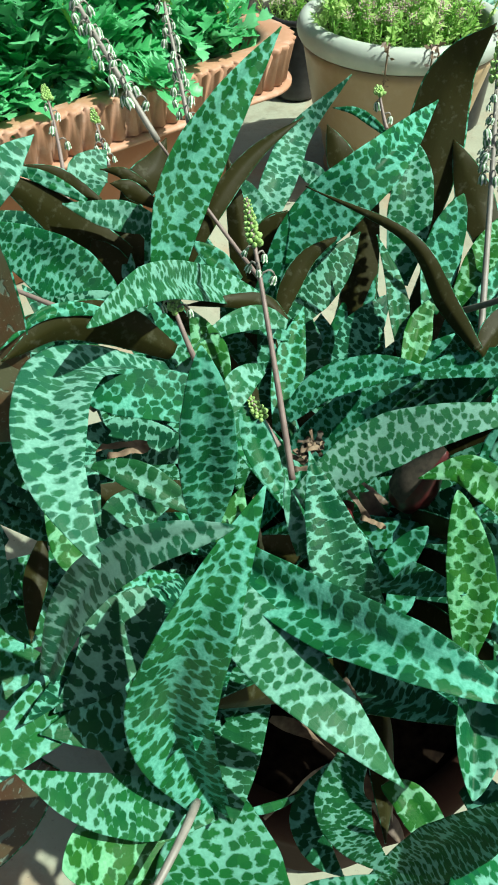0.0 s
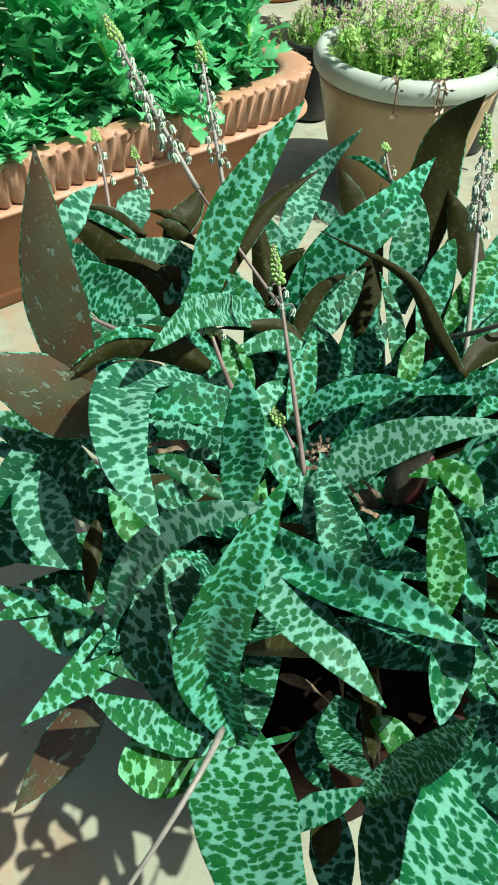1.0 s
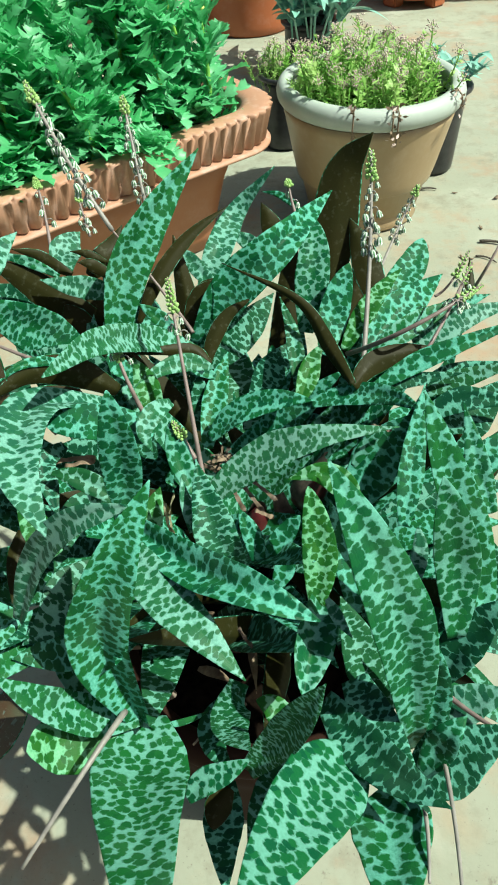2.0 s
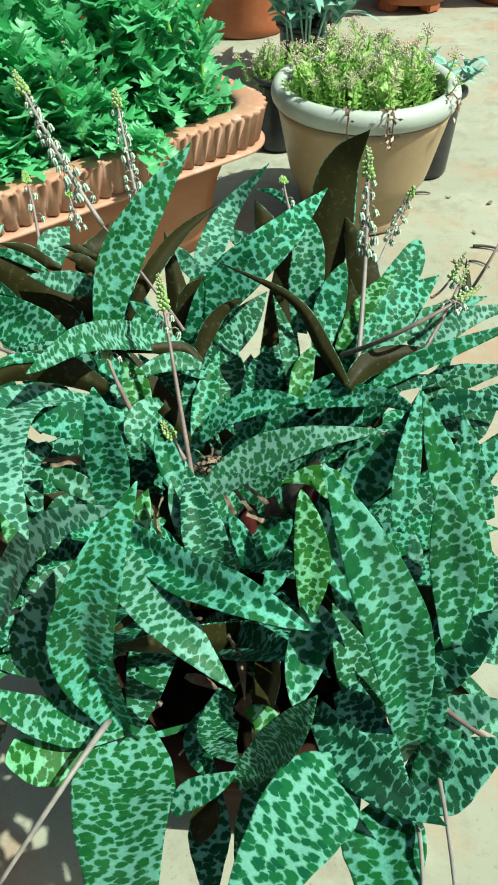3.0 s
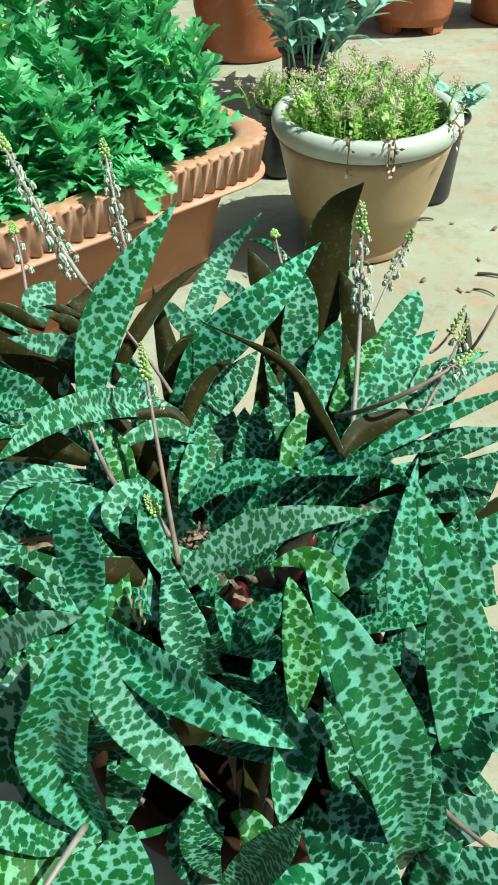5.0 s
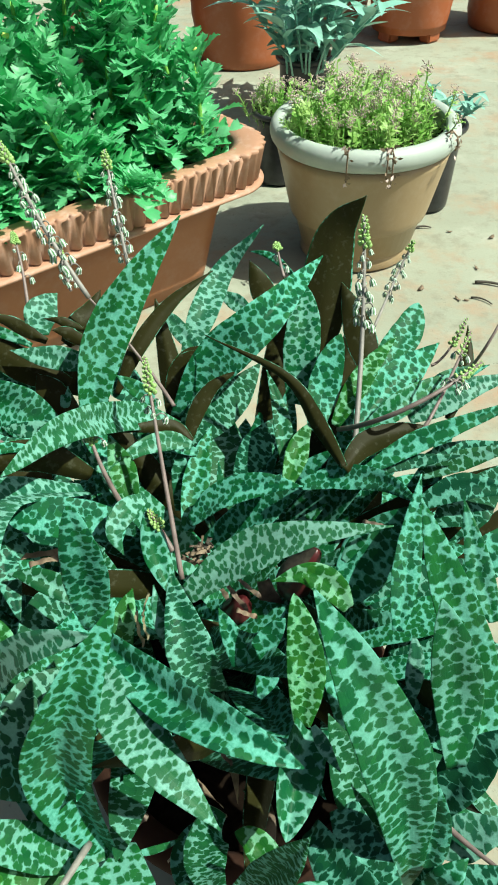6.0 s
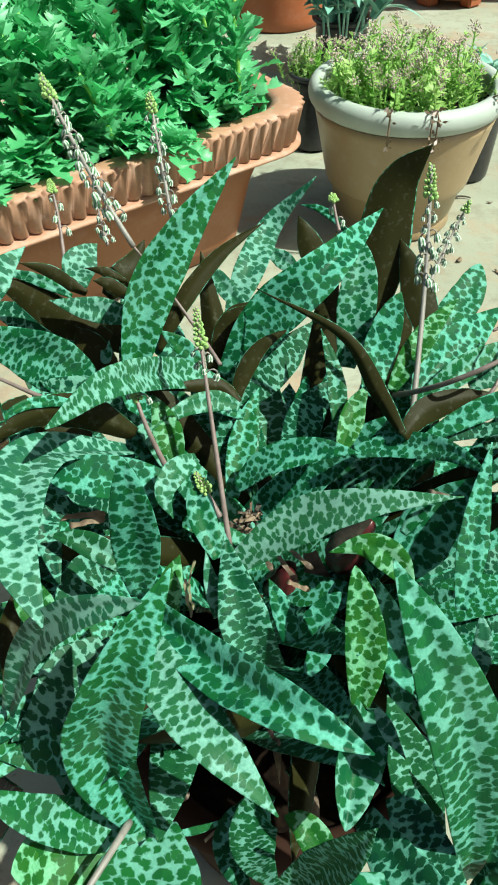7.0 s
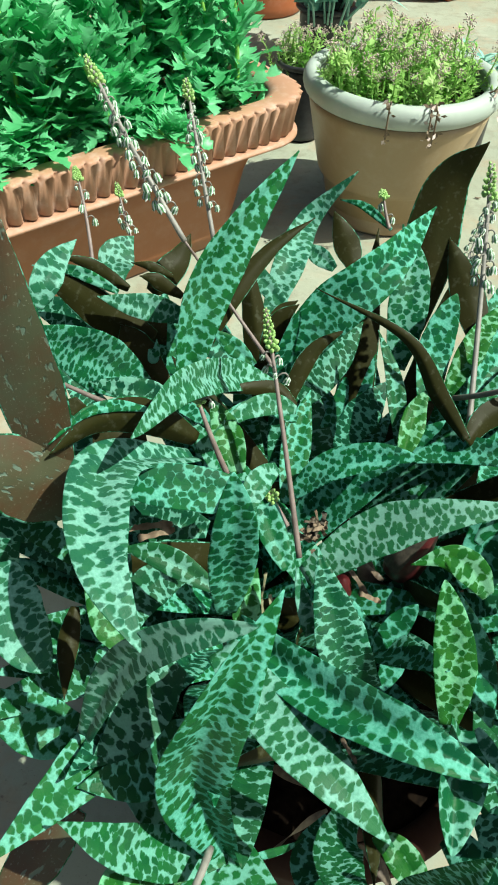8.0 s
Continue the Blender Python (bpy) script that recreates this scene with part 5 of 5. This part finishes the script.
def trailing_sprig(turn, drop, seed):
    """A withered sprig that hangs over the beige pot's rim."""
    rng = random.Random(seed)
    a = math.radians(turn)
    out = Vector((math.cos(a), math.sin(a), 0))
    lip = Vector(BEIGE_AT) + out * 0.186 + Vector((0, 0, 0.277))
    pts = [lip - out * 0.03 - Vector((0, 0, 0.012)), lip - out * 0.008 + Vector((0, 0, 0.003)), lip + out * 0.004 - Vector((0, 0, 0.006)), lip + out * 0.006 - Vector((0, 0, drop * 0.6)), lip + out * 0.003 - Vector((0, 0, drop))]
    sprig = thing("withered_sprig", "withered brown sprig hanging over the beige pot rim", "dry sprig", data=mesh_of("withered_sprig", *tube(pts, [0.0016] * 5, 6), [DRY]))
    for k in range(16):
        p = pts[1 + k % 4] + Vector((rng.uniform(-0.006, 0.006), rng.uniform(-0.006, 0.006), rng.uniform(-0.006, 0.006))) + out * 0.003
        d = Vector((rng.uniform(-1, 1), rng.uniform(-1, 1), rng.uniform(-1.2, 0.3))).normalized() * rng.uniform(0.008, 0.015)
        w = d.cross(out).normalized() * 0.0028
        part("dry_leaf", mesh_of("dry_leaf", [p, p + d * 0.5 + w, p + d, p + d * 0.5 - w + out * 0.002], [(0, 1, 2, 3)], [DRY if k % 3 else HERB_FLOWER]), sprig)


trailing_sprig(-104, 0.055, 1)
trailing_sprig(-83, 0.048, 2)
trailing_sprig(-80, 0.062, 3)
trailing_sprig(-35, 0.030, 4)

# ---- black pots behind ----
round_pot("black_pot", "narrow black plastic nursery pot on the concrete", (0.085, 1.75, 0), 0.064, 0.052, 0.17, 0.012, BLACK_PLASTIC)
herb_cushion((0.07, 1.76), 0.06, 0.14, 30, 21, "small faded herb in a black pot", 0.6, 1.0)
round_pot("black_pot", "black plastic pot behind the beige pot", (0.425, 1.60, 0), 0.074, 0.054, 0.19, 0.014, BLACK_PLASTIC)


def blade(length, width, droop, seed):
    rng = random.Random(seed)
    verts, faces, n = [], [], 8
    for i in range(n + 1):
        s = i / n
        w = width * (0.35 + 0.65 * math.sin(math.pi * min(1.0, s * 0.75 + 0.12))) * (1 - s ** 4)
        z, y = -droop * length * s * s, length * s
        verts += [Vector((-w, y, z + 0.3 * w)), Vector((0, y, z)), Vector((w, y, z + 0.3 * w))]
    for i in range(n):
        a = i * 3
        faces += [(a, a + 1, a + 4, a + 3), (a + 1, a + 2, a + 5, a + 4)]
    return mesh_of("blade", verts, faces, [PINK_LEAF])


BLADES = [blade(0.066 + 0.013 * k, 0.0140, 0.1 + 0.12 * k, k) for k in range(4)]


def grey_plant(at, base_z, stems, seed, spread, label, tall=0.22, leaf=1.0):
    """Bushy plant of upright stems with narrow grey-green leaves."""
    rng = random.Random(seed)
    plant = thing("grey_leaved_plant", label, "plant", Matrix.Translation((at[0], at[1], base_z)))
    for k in range(stems):
        a = 2.4 * k
        foot = Vector((math.cos(a), math.sin(a), 0)) * spread * 0.3 * rng.random()
        top = foot + Vector((math.cos(a) * spread * rng.random(), math.sin(a) * spread * rng.random(), rng.uniform(0.45, 1.0) * tall))
        pts = [foot.lerp(top, q / 5) for q in range(6)]
        stem = part("stem", mesh_of("grey_stem", *tube(pts, [0.003] * 5 + [0.0018], 6), [PINK_LEAF]), plant)
        for j in range(13):
            s = 0.25 + 0.75 * j / 12
            size = rng.uniform(0.7, 1.3) * leaf
            place = Matrix.Translation(foot.lerp(top, s)) @ pose(0, 0, 0, 0, 0, 137 * j + rng.uniform(-30, 30)) @ pose(0, 0, 0, rng.uniform(5, 62), rng.uniform(-20, 20), 0) @ Matrix.Scale(size, 4)
            part("leaf", BLADES[rng.randrange(4)], stem, "", place)
    return plant


grey_plant((0.44, 1.62), 0.17, 9, 5, 0.07, "small grey-green plant in a black pot", 0.07, 0.45)
round_pot("black_pot", "black plastic pot under a grey-green plant", (0.160, 2.25, 0), 0.085, 0.07, 0.15, 0.014, BLACK_PLASTIC)
grey_plant((0.165, 2.20), 0.12, 22, 9, 0.23, "bushy grey-green narrow-leaved plant in a black pot", 0.30)

# ---- far terracotta pots ----
round_pot("terracotta_pot", "large orange terracotta pot standing on the concrete", (-0.042, 2.75, 0), 0.20, 0.155, 0.42, 0.04, FAR_CLAY, rings=(5, 9))
round_pot("terracotta_pot", "pinkish terracotta pot standing on the concrete", (0.318, 3.22, 0), 0.15, 0.105, 0.38, 0.035, PINK_CLAY, rings=(4, 8))
round_pot("terracotta_pot", "orange terracotta pot raised on moulded feet", (0.565, 2.995, 0), 0.19, 0.135, 0.38, 0.035, FAR_CLAY, feet=4, turn=-50, rings=(6,))
round_pot("terracotta_pot", "orange terracotta pot standing on the concrete", (0.96, 3.11, 0), 0.20, 0.15, 0.38, 0.035, FAR_CLAY, rings=(2,))
round_pot("terracotta_pot", "terracotta pot behind the leafy planter", (-0.465, 2.75, 0), 0.20, 0.16, 0.40, 0.04, FAR_CLAY)

# ---- litter on the concrete ----
def dry_twig(a, b, radius):
    """A short dark bent twig lying on the ground."""
    a, b = Vector(a) + Vector((0, 0, radius)), Vector(b) + Vector((0, 0, radius))
    kink = a.lerp(b, 0.45) + Vector((0.003, 0.004, 0.002))
    pts = [bow(a, kink, b, k / 8) for k in range(9)]
    return thing("dry_twig", "dark dry twig lying on the concrete", "twig", data=mesh_of("dry_twig", *tube(pts, [radius * (1 - 0.06 * k) for k in range(9)], 7), [BARK]), group="litter on the concrete")


def leaf_scrap(at, size, seed):
    """A curled scrap of dry leaf lying on the ground."""
    rng = random.Random(seed)
    at = Vector(at)
    verts, faces, n = [], [], 9
    for k in range(n):
        a = 2 * math.pi * k / n
        r = size * rng.uniform(0.55, 1.0)
        x, y = 1.6 * r * math.cos(a), 0.7 * r * math.sin(a)
        for lift in (0.0008, 0.0016):
            verts.append(at + Matrix.Rotation(seed, 3, "Z") @ Vector((x, y, lift + 0.35 * abs(x))))
    verts += [at + Vector((0, 0, 0.0008)), at + Vector((0, 0, 0.002))]
    for k in range(n):
        a, b = 2 * k, 2 * ((k + 1) % n)
        faces += [(a, 2 * n, b), (a + 1, b + 1, 2 * n + 1), (a, b, b + 1, a + 1)]
    return thing("leaf_scrap", "small curled scrap of dry brown leaf on the concrete", "dry leaf", data=mesh_of("leaf_scrap", verts, faces, [DRY]), group="litter on the concrete")


dry_twig((0.480, 1.248, 0.0), (0.542, 1.228, 0.0), 0.0035)
dry_twig((0.462, 1.194, 0.0), (0.498, 1.170, 0.0), 0.0022)
dry_twig((0.387, 1.477, 0.0), (0.428, 1.479, 0.0), 0.0028)
leaf_scrap((0.371, 1.228, 0.0), 0.008, 1)
leaf_scrap((0.436, 1.189, 0.0), 0.006, 2)
leaf_scrap((0.452, 1.186, 0.0), 0.005, 3)
leaf_scrap((0.553, 1.435, 0.0), 0.008, 4)
leaf_scrap((0.494, 1.305, 0.0), 0.005, 5)
leaf_scrap((0.465, 1.462, 0.0), 0.005, 6)
